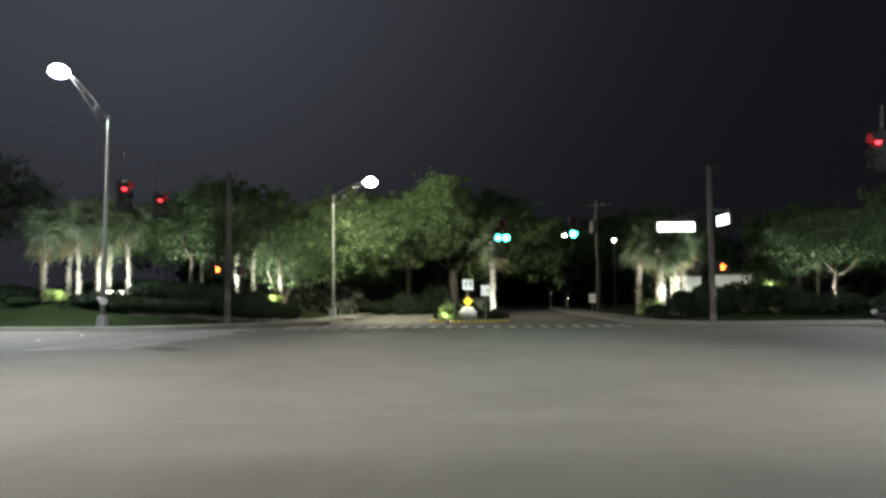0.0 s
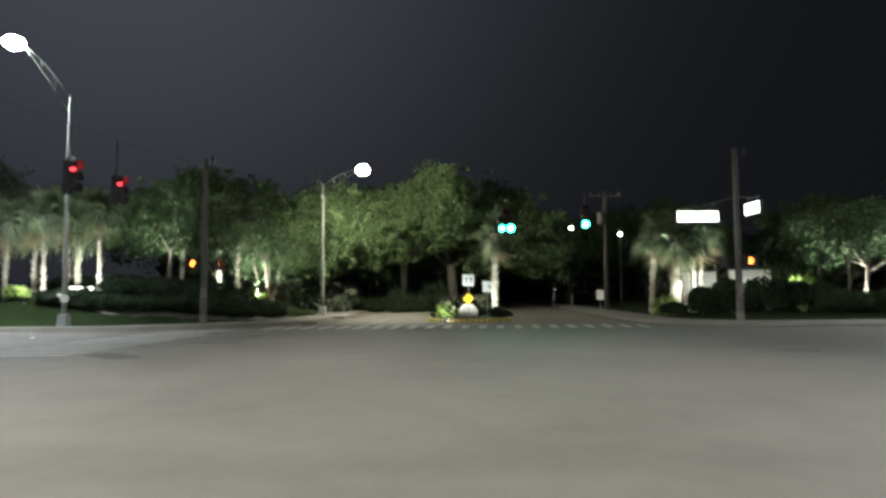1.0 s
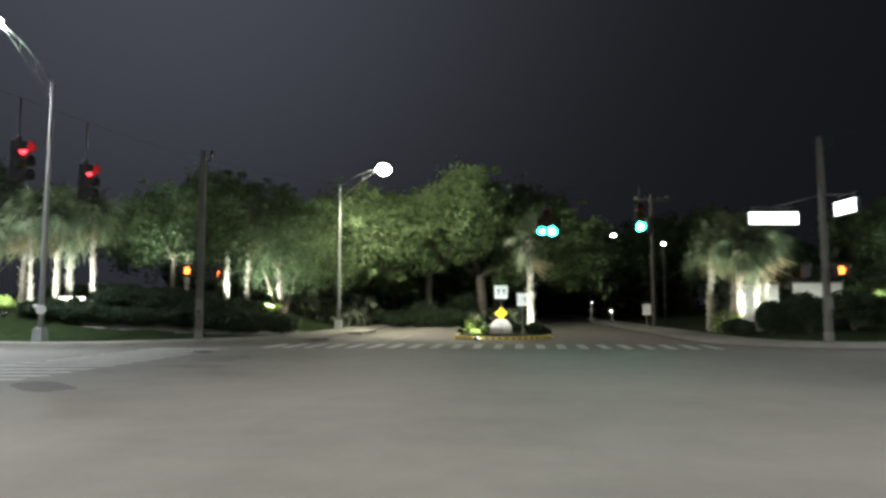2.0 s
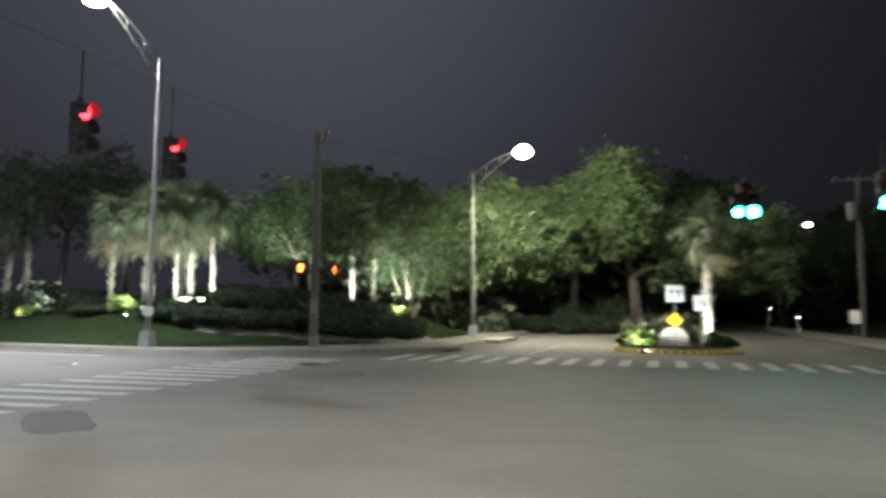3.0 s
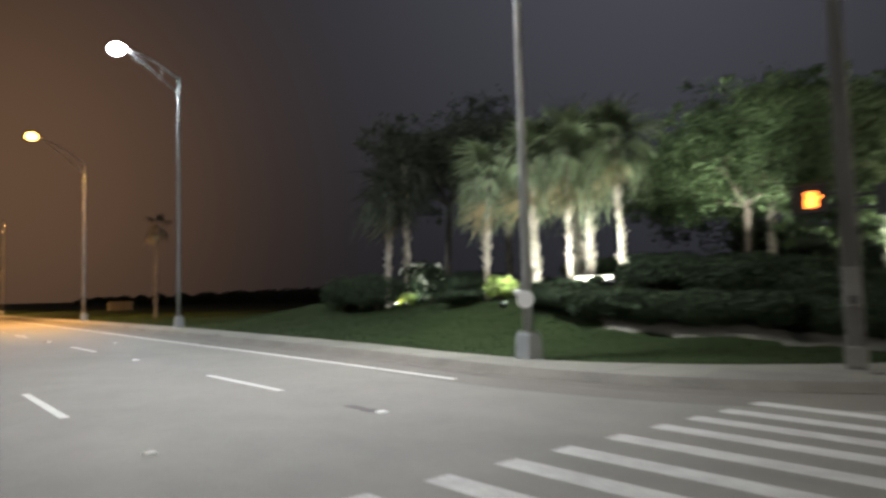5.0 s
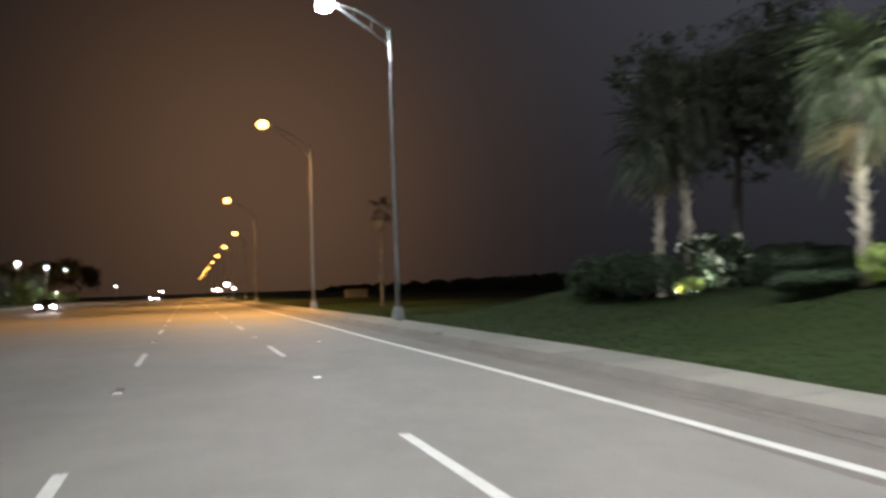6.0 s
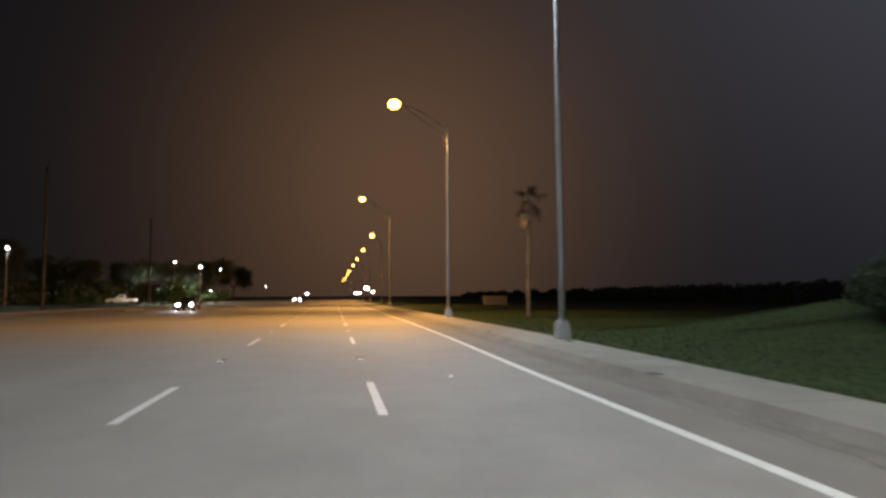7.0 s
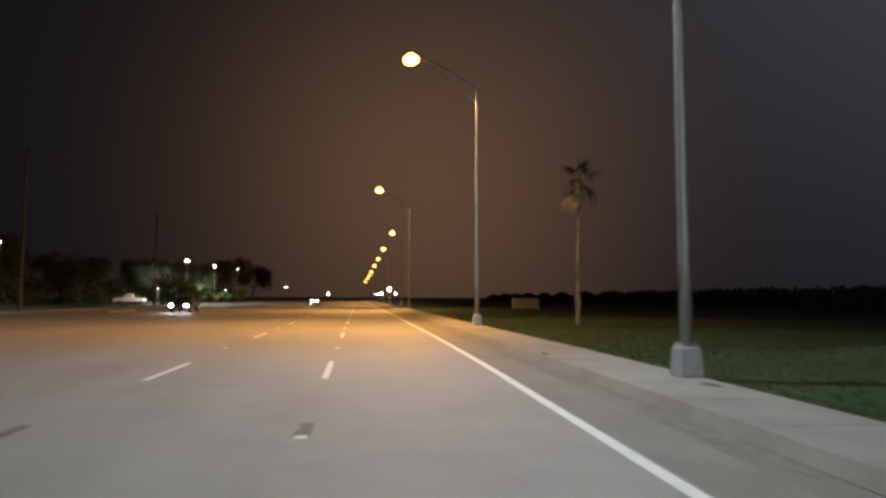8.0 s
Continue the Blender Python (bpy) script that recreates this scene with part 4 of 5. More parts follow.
def broadleaf(x, y, label, trunk=2.2, reach=2.6, r=0.2, leaves=9000, leaf=0.17, mat=None, seed=0, stems=1, clump=0.75, squash=0.75, hang=True, bark=None):
    rng = np.random.default_rng(500 + seed)
    z0 = ground_z(x, y) - 0.05
    ob = thing("tree", (x, y, z0), label, "tree", "broadleaf trees")
    bm = bmesh.new()
    tips = []
    for s in range(stems):
        a = 2 * math.pi * s / max(1, stems) + rng.uniform(0, 1)
        spread = 0.35 if stems > 1 else 0.06
        foot = Vector((0.18 * math.cos(a), 0.18 * math.sin(a), 0)) if stems > 1 else Vector((0, 0, 0))
        top = foot + Vector((spread * math.cos(a) * trunk, spread * math.sin(a) * trunk, trunk))
        tube(bm, [foot, foot.lerp(top, 0.15), foot.lerp(top, 0.5) + Vector(rng.normal(size=3)) * 0.06, top], [r * 1.35, r * 1.05, r * 0.92, r * 0.8], 10)
        for k in range(4):
            b = a + 2 * math.pi * k / 4 + rng.uniform(-0.4, 0.4)
            limb(bm, top - Vector((0, 0, 0.1 * k)), (math.cos(b), math.sin(b), rng.uniform(0.35, 1.1)), reach * rng.uniform(0.7, 1.0), r * 0.6, rng, 2, tips)
    part("trunk", bm, bark or BARK, ob)
    low = [Vector(tips[int(i)]) - Vector((0, 0, rng.uniform(0.5, 2.1))) for i in rng.integers(0, len(tips), len(tips) // 3)] if hang else []
    tips = np.array([tuple(t) for t in tips + low])
    subs = 9
    off = np.clip(rng.normal(size=(len(tips), subs, 3)), -1.7, 1.7) * np.array([clump, clump, clump * squash])
    seeds = (tips[:, None] + off).reshape(-1, 3)
    size = clump * (0.14 + 0.34 * rng.uniform(size=(len(seeds), 1)) ** 2)
    pick = rng.integers(0, len(seeds), leaves)
    spread3 = np.clip(rng.normal(size=(leaves, 3)), -1.8, 1.8) * size[pick] * np.array([1, 1, 0.8])
    link("crown", leaf_cloud("crown", seeds[pick] + spread3, leaf, rng), mat or OAK_LEAF, ob)
    return ob


def shrub(x, y, w, d, h, label, mat=None, leaves=2200, leaf=0.085, seed=0, name="shrub", category="shrub", group="hedge shrubs", lobes=7, accent=None, long=1.7):
    """A dense rounded shrub of small leaves over a few stems."""
    rng = np.random.default_rng(900 + seed)
    z0 = ground_z(x, y) - 0.03
    ob = thing(name, (x, y, z0), label, category, group, rz=0)
    bm = bmesh.new()
    for k in range(6):
        a = 2 * math.pi * k / 6 + rng.uniform(0, 0.5)
        tube(bm, [(0.05 * math.cos(a), 0.05 * math.sin(a), 0), (w * 0.22 * math.cos(a), d * 0.22 * math.sin(a), h * 0.75)], [0.025, 0.01], 5)
    part("stems", bm, BARK, ob)
    cen = np.stack([rng.uniform(-0.33, 0.33, lobes) * w, rng.uniform(-0.33, 0.33, lobes) * d, h * rng.uniform(0.35, 0.68, lobes)], -1)
    pick = rng.integers(0, lobes, leaves)
    v = rng.normal(size=(leaves, 3))
    v /= np.linalg.norm(v, axis=1)[:, None]
    v *= (rng.uniform(0.25, 1, leaves) ** 0.35)[:, None] * np.array([w * 0.3, d * 0.3, h * 0.36])
    p = cen[pick] + v
    p[:, 2] = np.abs(p[:, 2]) + 0.02
    link("foliage", leaf_cloud("foliage", p, leaf, rng, long), mat or HEDGE_LEAF, ob)
    if accent:
        k = leaves // 7
        c2 = p[rng.integers(0, leaves, k)] + np.array([0, -0.03, 0.06])
        link("blossom", leaf_cloud("blossom", c2, leaf * 1.2, rng, 1.3), accent, ob, "pale flowers and leaf tips")
    return ob


# corner mound: palms
PALMS = [(-17.65, 35.9, 4.0, 0.08), (-17.3, 37.6, 4.2, 0.105), (-16.05, 36.5, 4.1, 0.088), (-15.2, 37.0, 4.1, 0.07), (-15.3, 38.15, 4.3, 0.125), (-14.02, 38.0, 4.4, 0.088), (-16.5, 39.1, 4.5, 0.10),
         (-25.65, 37.75, 4.8, 0.13), (-25.05, 38.35, 6.0, 0.14), (-9.8, 44.0, 4.7, 0.12), (-9.07, 45.2, 4.9, 0.11), (-11.9, 43.4, 4.5, 0.11), (-20.6, 40.0, 4.5, 0.11)]
for i, (x, y, h, r) in enumerate(PALMS):
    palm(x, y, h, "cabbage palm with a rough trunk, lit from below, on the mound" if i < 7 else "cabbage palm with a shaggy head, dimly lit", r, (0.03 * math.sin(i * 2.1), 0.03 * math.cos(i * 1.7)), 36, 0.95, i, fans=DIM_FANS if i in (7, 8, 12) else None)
palm(7.15, 40.8, 4.9, "cabbage palm with drooping leaves on the planted median", 0.16, (0.01, 0), 20, 0.9, 30, drop=132)
for k, (x, y, h, fan) in enumerate(((17.2, 40.3, 4.0, 0.9), (18.1, 40.6, 4.2, 0.9), (18.9, 41.8, 4.7, 0.9), (16.2, 41.8, 4.5, 0.85), (17.6, 42.6, 5.0, 0.9))):
    palm(x, y, h, "cabbage palm lit from below beside the side street", 0.15 if k else 0.17, (-0.03 + 0.03 * k, 0.0), 30, fan, 31 + k)
palm(-55.7, 37.3, 7.2, "tall slim palm on the verge, coloured dark as if unlit", 0.075, (0.03, 0.01), 9, 0.75, 33, fans=SHADE_FANS, bark=SHADED_BARK)

# trees behind the palms and along the side street
broadleaf(-7.6, 47.2, "multi-stemmed tree with pale slanting trunks", 3.0, 1.7, 0.11, 30000, 0.085, None, 1, stems=4)
broadleaf(-12.4, 42.6, "leafy green tree behind the palms, lit from below", 2.6, 1.9, 0.14, 34000, 0.085, None, 2)
broadleaf(26.0, 37.9, "spreading tree with forked pale limbs, lit from below", 2.2, 1.85, 0.11, 26000, 0.08, None, 3, squash=0.4, hang=False)
broadleaf(-27.4, 42.6, "tall dark leafy tree behind the mound", 4.4, 2.6, 0.17, 34000, 0.1, DARK_LEAF, 8, bark=SHADED_BARK)
oak = [broadleaf(-4.6, 60.0, "large leafy live oak over the side street", 3.4, 3.6, 0.3, 60000, 0.115, None, 5, clump=0.9, bark=SHADED_BARK),
       broadleaf(-6.5, 56.0, "large leafy live oak beside the side street", 3.4, 3.3, 0.28, 60000, 0.115, None, 6, clump=0.9, bark=SHADED_BARK),
       broadleaf(-118, -32.0, "dark tree at the edge of the verge", 3.4, 3.8, 0.24, 44000, 0.125, DARK_LEAF, 7, clump=0.95, bark=SHADED_BARK)]
orng = np.random.default_rng(77)


def copy_tree(src, x, y, k, turn, label):
    ob = copy_thing(src, pose(x, y, ground_z(x, y) - 0.05, 0, 0, turn) )
    s = orng.uniform(0.82, 1.25, 3)
    ob.scale = (k * s[0], k * s[1], k * (0.6 + 0.4 * s[2]))
    ob["label"] = label
    return ob


for x, y, k, i in ((0.6, 55, 1.15, 1), (4.6, 57, 1.2, 0), (5.7, 68, 1.1, 0), (-4.5, 74, 1.25, 1), (16.5, 74, 1.1, 0), (25.5, 63, 0.7, 1), (24.5, 73, 1.1, 0), (-12, 58, 1.05, 0), (-17.5, 54, 1.0, 1), (5.6, 62, 1.15, 0), (-5.6, 53, 1.0, 0), (25, 56, 0.7, 1), (6, 88, 1.2, 0), (0, 92, 1.3, 1), (12, 95, 1.3, 0), (26, 60, 0.75, 0), (31, 52, 0.75, 1), (38, 44, 1.0, 0), (45, 52, 1.1, 1)):
    copy_tree(oak[i], x, y, k, float(orng.uniform(0, 360)), "leafy live oak in the dark behind the crossing")
for x, y, k in ((-62, -22, 1.1), (-78, -26, 1.2), (-132, -30, 1.1), (-158, -26, 1.0), (-172, -20, 0.9), (-190, -12, 1.0), (-230, -14, 1.2), (-290, -14, 1.4), (-50, -28, 1.2)):
    copy_tree(oak[2], x, y, k, float(orng.uniform(0, 360)), "dark tree at the edge of the unlit verge")

# hedges on the mound
SPOTS = [(-12.9, 34.4, 1.15, 0.9), (-11.85, 34.0, 1.15, 0.95), (-10.75, 33.95, 1.15, 1.0), (-9.7, 34.3, 1.2, 1.05), (-8.6, 34.95, 1.2, 1.0), (-7.6, 35.4, 1.2, 1.0), (-6.5, 36.1, 1.15, 0.95), (-5.7, 37.2, 1.1, 0.8), (-5.0, 38.4, 1.1, 0.75), (-13.9, 34.75, 1.2, 0.95), (-14.9, 35.1, 1.1, 0.75), (-18.3, 35.6, 1.2, 0.55),
         (-11.5, 36.0, 1.7, 1.1), (-10.0, 36.2, 1.7, 1.15), (-8.6, 36.8, 1.7, 1.1), (-7.2, 37.6, 1.7, 1.0), (-12.1, 36.6, 1.4, 0.85), (-6.2, 38.8, 1.6, 0.95), (-9.2, 39.0, 1.8, 1.1), (-7.8, 40.6, 1.8, 1.1), (-11.0, 38.4, 1.8, 1.0),
         (-28.9, 37.6, 1.9, 1.7), (-27.3, 37.4, 2.1, 2.0), (-25.9, 37.3, 1.9, 1.9), (-19.4, 37.4, 1.4, 0.7), (-21.0, 38.0, 1.6, 0.8), (-5.6, 41.2, 1.6, 1.0), (-13.8, 40.0, 1.9, 1.2), (-16.5, 40.6, 1.9, 1.1), (-22.6, 40.2, 1.9, 1.1)]
for i, (x, y, w, h) in enumerate(SPOTS):
    shrub(x, y, w * 1.35, w * 1.2, h * 0.8, "dense dark green clipped shrub on the mound", None, 9000, 0.055, i, lobes=12)
for k, (x, y, h) in enumerate(((-15.2, 36.75, 0.34), (-14.6, 36.6, 0.26), (-14.0, 36.7, 0.34))):
    shrub(x, y, 0.6, 0.5, h, "small dark shrub in front of a floodlight", None, 500, 0.07, 130 + k)
shrub(-17.1, 35.9, 1.3, 1.0, 0.75, "bright yellow-green shrub lit by a ground lamp", BRIGHT_LEAF, 1400, 0.12, 60, group="lit shrubs")
shrub(-24.9, 38.5, 1.3, 1.0, 1.7, "flowering shrub with broad pale leaves under the palms", None, 420, 0.26, 61, group="flowering shrubs", accent=PALE_FLOWER)
shrub(-23.6, 38.5, 1.3, 1.0, 1.5, "flowering shrub with broad pale leaves under the palms", None, 420, 0.24, 62, group="flowering shrubs", accent=PALE_FLOWER)
shrub(-24.7, 37.9, 0.9, 0.6, 0.5, "low yellow-green shrub lit by a warm ground lamp", BRIGHT_LEAF, 700, 0.1, 64, group="lit shrubs")
shrub(-7.9, 45.9, 1.1, 0.9, 0.6, "bright lit shrub at the foot of pale trunks", BRIGHT_LEAF, 900, 0.12, 63, group="lit shrubs")
# median plants
shrub(4.45, 38.3, 0.9, 0.8, 1.0, "spiky pale plant on the median, lit by a ground lamp", BRIGHT_LEAF, 260, 0.2, 70, group="median plants", long=4.0, accent=PALE_FLOWER)
shrub(4.2, 39.6, 1.1, 0.9, 0.7, "low green shrub on the median", None, 1400, 0.09, 71, group="median plants")
shrub(7.45, 38.6, 1.1, 1.0, 0.75, "low green shrub on the median", None, 1400, 0.09, 72, group="median plants")
shrub(6.0, 40.9, 1.2, 1.1, 0.8, "low green shrub on the median", None, 1400, 0.09, 73, group="median plants")
# dark shrubs that close the far end of the nearside lane
for i, (x, y, w, h) in enumerate([(-3.4, 52.4, 2.4, 1.5), (-1.4, 53.0, 2.4, 1.3), (0.6, 52.3, 2.4, 1.5), (2.6, 52.8, 2.2, 1.3), (3.9, 52.4, 2.0, 1.2), (0.2, 55.2, 2.6, 2.4), (2.6, 55.4, 2.6, 2.6)]):
    shrub(x, y, w, w * 0.9, h, "dark tall shrub under the trees beyond the median", None, 4200, 0.1, 120 + i, group="dark shrubs")
# north-east corner hedge
for i, (x, y, w, h) in enumerate([(16.4, 38.5, 1.4, 0.7), (17.7, 38.1, 2.0, 1.5), (19.0, 37.4, 2.3, 1.75), (20.6, 37.0, 2.3, 1.75), (22.2, 36.8, 2.3, 1.5), (23.8, 36.4, 2.3, 1.2), (25.4, 36.0, 2.2, 1.1), (27.0, 35.6, 2.2, 1.1), (28.6, 35.4, 2.2, 1.1), (30.3, 35.2, 2.2, 1.1)]):
    shrub(x, y, w, w * 0.9, h, "dense dark hedge shrub beside the footway", None, 6000, 0.075, 80 + i, group="corner hedge")
shrub(23.2, 39.0, 1.7, 1.0, 1.75, "bright green shrub lit from below", BRIGHT_LEAF, 1700, 0.12, 95, group="lit shrubs")
shrub(23.3, 40.2, 2.6, 1.8, 3.7, "tall bushy green shrub lit from below", OAK_LEAF, 4200, 0.13, 97, group="lit shrubs", lobes=12)
broadleaf(24.5, 36.9, "slim young tree with a thin straight trunk", 3.4, 0.9, 0.065, 3500, 0.1, None, 98, hang=False)
shrub(16.3, 39.9, 0.9, 0.8, 0.8, "spiky pale plant lit at the palm's foot", BRIGHT_LEAF, 240, 0.2, 96, group="lit shrubs", long=4.0, accent=PALE_FLOWER)

# sandy bed under the hedge
bed_front = smooth_line([(-12.2, 34.3), (-11.8, 33.65), (-11.0, 33.32), (-9.7, 33.6), (-8.7, 34.2), (-7.5, 34.5), (-6.3, 35.3), (-5.1, 36.4), (-4.4, 37.8), (-4.1, 40)], 2)
bed_back = smooth_line([(-12.6, 35.0), (-12.1, 35.5), (-11.2, 35.7), (-10.0, 35.9), (-8.9, 36.3), (-7.9, 36.8), (-7.0, 37.5), (-6.2, 38.4), (-5.6, 39.2), (-5.2, 41)], 2)
bm = bmesh.new()
rows = []
wob = np.random.default_rng(5)
for a, b in zip(bed_front, bed_back):
    row = []
    for k in range(9):
        p = a + (b - a) * k / 8
        if k == 0:
            p = p + wob.uniform(-0.14, 0.14, 2)
        row.append(bm.verts.new((p[0], p[1], ground_z(p[0], p[1]) + (0.03 if 0 < k < 8 else -0.02) + wob.uniform(0, 0.03))))
    rows.append(row)
for a, b in zip(rows, rows[1:]):
    for k in range(8):
        bm.faces.new((a[k], a[k + 1], b[k + 1], b[k]))
bmesh.ops.recalc_face_normals(bm, faces=bm.faces)
tagged(part("planting_bed", bm, SAND), "pale sandy mulch bed along the hedge", "mulch bed", kind="structure")


# grass blades on the verge nearest the road
def grass_tufts():
    rng = np.random.default_rng(8)
    n = 170000
    x = rng.uniform(-70, -3, n)
    y = rng.uniform(30.7, 46.0, n)
    d = back_inset(x, y)
    keep = (d > 0.03) & (rng.uniform(0, 1, n) < 1.15 - d / 13)
    x, y = x[keep], y[keep]
    z = height(x, y)
    n = len(x)
    a = rng.uniform(0, 2 * math.pi, n)
    h = rng.uniform(0.025, 0.055, n)
    lean = rng.normal(size=(n, 2)) * 0.04
    c, s = np.cos(a) * 0.012, np.sin(a) * 0.012
    verts = np.empty((n, 3, 3))
    verts[:, 0] = np.stack([x - c, y - s, z - 0.01], -1)
    verts[:, 1] = np.stack([x + c, y + s, z - 0.01], -1)
    verts[:, 2] = np.stack([x + lean[:, 0], y + lean[:, 1], z + h], -1)
    me = bpy.data.meshes.new("grass")
    me.vertices.add(3 * n)
    me.vertices.foreach_set("co", verts.reshape(-1).astype(np.float32))
    me.loops.add(3 * n)
    me.loops.foreach_set("vertex_index", np.arange(3 * n, dtype=np.int32))
    me.polygons.add(n)
    me.polygons.foreach_set("loop_start", np.arange(0, 3 * n, 3, dtype=np.int32))
    me.update(calc_edges=True)
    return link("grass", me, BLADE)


tagged(grass_tufts(), "short green mown grass blades on the verge", "grass", kind="stuff")


# ---- landscape lamps ----
def ground_lamp(at, target, watts, colour, label, wide=0.3, degrees=80):
    """A small flood lamp on a stake, aimed at a plant, a sign or a wall."""
    ob = thing("ground_flood_lamp", at, label, "ground lamp", "landscape lamps")
    way = (Vector(target) - Vector(at)).normalized()
    m = Matrix.Translation((0, 0, 0.22)) @ way.to_track_quat("Y", "Z").to_matrix().to_4x4()
    bm = bmesh.new()
    tube(bm, [(0, 0, -0.1), (0, 0, 0.16)], [0.025, 0.025], 8)
    part("stake", bm, DARK_METAL, ob)
    bm = bmesh.new()
    box(bm, (wide, 0.12, 0.16), (0, -0.07, 0), m, bevel=0.02)
    part("housing", bm, DARK_METAL, ob)
    bm = bmesh.new()
    box(bm, (wide * 0.8, 0.012, 0.085), (0, 0.0, 0), m, bevel=0.004)
    part("lens", bm, GLOW_GROUND, ob, "glowing lamp lens")
    if watts:
        at2 = Vector(at) + Vector((0, 0, 0.22)) + way * 0.08
        spot("ground_light", at2, at2 + way, watts, colour, degrees, 0.7, 0.08)
    return ob


COOL_UP = (0.93, 1.0, 0.93)
def up(x, y, tx, ty, tz, watts, wide=0.2, degrees=85):
    return ground_lamp((x, y, ground_z(x, y)), (tx, ty, ground_z(tx, ty) + tz), watts, COOL_UP, "small black flood lamp aimed up at plants, signs and walls", wide, degrees)


up(-15.9, 34.8, -16.05, 36.5, 2.2, 380, 0.2, 110)
up(-14.5, 36.1, -15.2, 38.0, 2.2, 300, 0.2, 105)
up(-17.0, 36.2, -17.2, 37.6, 2.4, 330, 0.2, 105)
up(-13.4, 36.5, -14.0, 38.0, 2.2, 380, 0.2, 110)
up(-11.4, 40.4, -12.2, 42.6, 5.2, 800, 0.2, 75)
up(-7.8, 45.0, -7.7, 47.0, 2.8, 1200, 0.2, 95)
up(-9.3, 42.4, -9.5, 44.4, 2.6, 620, 0.2, 100)
up(-23.7, 37.2, -23.9, 38.5, 0.5, 80, 0.2, 75)
ground_lamp((-24.6, 37.35, ground_z(-24.6, 37.35)), (-24.65, 38.0, ground_z(-24.65, 38) + 0.2), 15, (1.0, 0.72, 0.25), "small black flood lamp with warm yellow light", 0.2, 75)
up(4.4, 37.3, 4.45, 38.4, 0.7, 140)
# added lamp: brightens the median signs and marker in place of headlights
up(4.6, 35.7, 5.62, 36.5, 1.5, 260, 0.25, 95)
up(6.9, 39.3, 7.14, 40.8, 1.6, 620)
up(15.9, 38.9, 17.3, 40.6, 4.4, 1800, 0.2, 95)
up(17.2, 39.0, 18.1, 41.0, 4.6, 800, 0.2, 95)
up(19.9, 40.0, 18.7, 41.9, 4.6, 650, 0.2, 95)
up(22.8, 38.3, 23.2, 39.6, 2.0, 600)
up(25.0, 37.9, 26.0, 38.1, 4.2, 900, 0.2, 115)

# wide flood lamp box on the mound
fz = ground_z(-14.55, 37.32)
lift = 1.79 - fz
ob = thing("floodlight_bar", (-14.55, 37.32, fz), "long low white floodlight bar glowing on the mound", "floodlight")
bm = bmesh.new()
box(bm, (1.2, 0.14, 0.26), (0, 0.02, lift), bevel=0.03)
part("housing", bm, DARK_METAL, ob)
for s in (-0.42, 0.42):
    bm = bmesh.new()
    box(bm, (0.05, 0.05, lift), (s, 0.05, lift / 2 - 0.05))
    part("leg", bm, DARK_METAL, ob)
bm = bmesh.new()
box(bm, (1.12, 0.012, 0.2), (0, -0.056, lift), bevel=0.004)
part("lens", bm, glowing("flood_bar_glow", (1.0, 0.98, 0.78), 2.0), ob, "glowing long lens")
ob.rotation_euler[2] = radians(18)


# ---- north-east garden wall ----
def garden_wall(x, y, w, h, turn, label):
    ob = thing("garden_wall", (x, y, ground_z(x, y) - 0.05), label, "garden wall", "garden walls", rz=turn)
    bm = bmesh.new()
    box(bm, (w, 0.25, h), (0, 0, h / 2), bevel=0.02)
    part("panel", bm, STUCCO, ob)
    bm = bmesh.new()
    box(bm, (w + 0.1, 0.36, 0.1), (0, 0, h + 0.05), bevel=0.02)
    part("coping", bm, CONCRETE, ob)
    return ob


garden_wall(21.3, 48.6, 2.2, 2.2, 4, "white rendered garden wall lit in the dark")
garden_wall(24.4, 48.0, 2.6, 2.1, -8, "white rendered garden wall lit in the dark")
up(21.6, 47.2, 21.6, 48.6, 1.6, 45, 0.3, 120)
up(23.7, 46.6, 23.7, 48.0, 1.6, 40, 0.3, 120)


# ---- woods and undergrowth in the dark ----
def undergrowth():
    rng = np.random.default_rng(41)
    out = []
    for x0, x1, y0, y1, h, n in ((-330, -62, 86, 100, 3.2, 34000), (-62, -12, 90, 104, 3.2, 18000), (-16, -3, 49, 54, 2.6, 6000), (22, 75, 54, 62, 5.5, 22000), (-14, 26, 96, 102, 7.0, 12000), (15, 26, 76, 84, 6.0, 6000), (-340, -46, -40, -30, 6.0, 30000), (3.8, 7.6, 46, 92, 1.2, 5000)):
        x = rng.uniform(x0, x1, n)
        y = rng.uniform(y0, y1, n)
        top = h * (0.70 + 0.18 * np.sin(x * 0.31 + y) + 0.12 * np.sin(x * 0.83 + 2))
        z = height(x, y) + top * rng.uniform(0, 1, n) ** 0.8
        out.append(np.stack([x, y, z], -1))
    return link("undergrowth", leaf_cloud("undergrowth", np.concatenate(out), 0.5, rng), DARK_LEAF)


tagged(undergrowth(), "dark dense undergrowth along the edge of the woods", "undergrowth", kind="stuff")


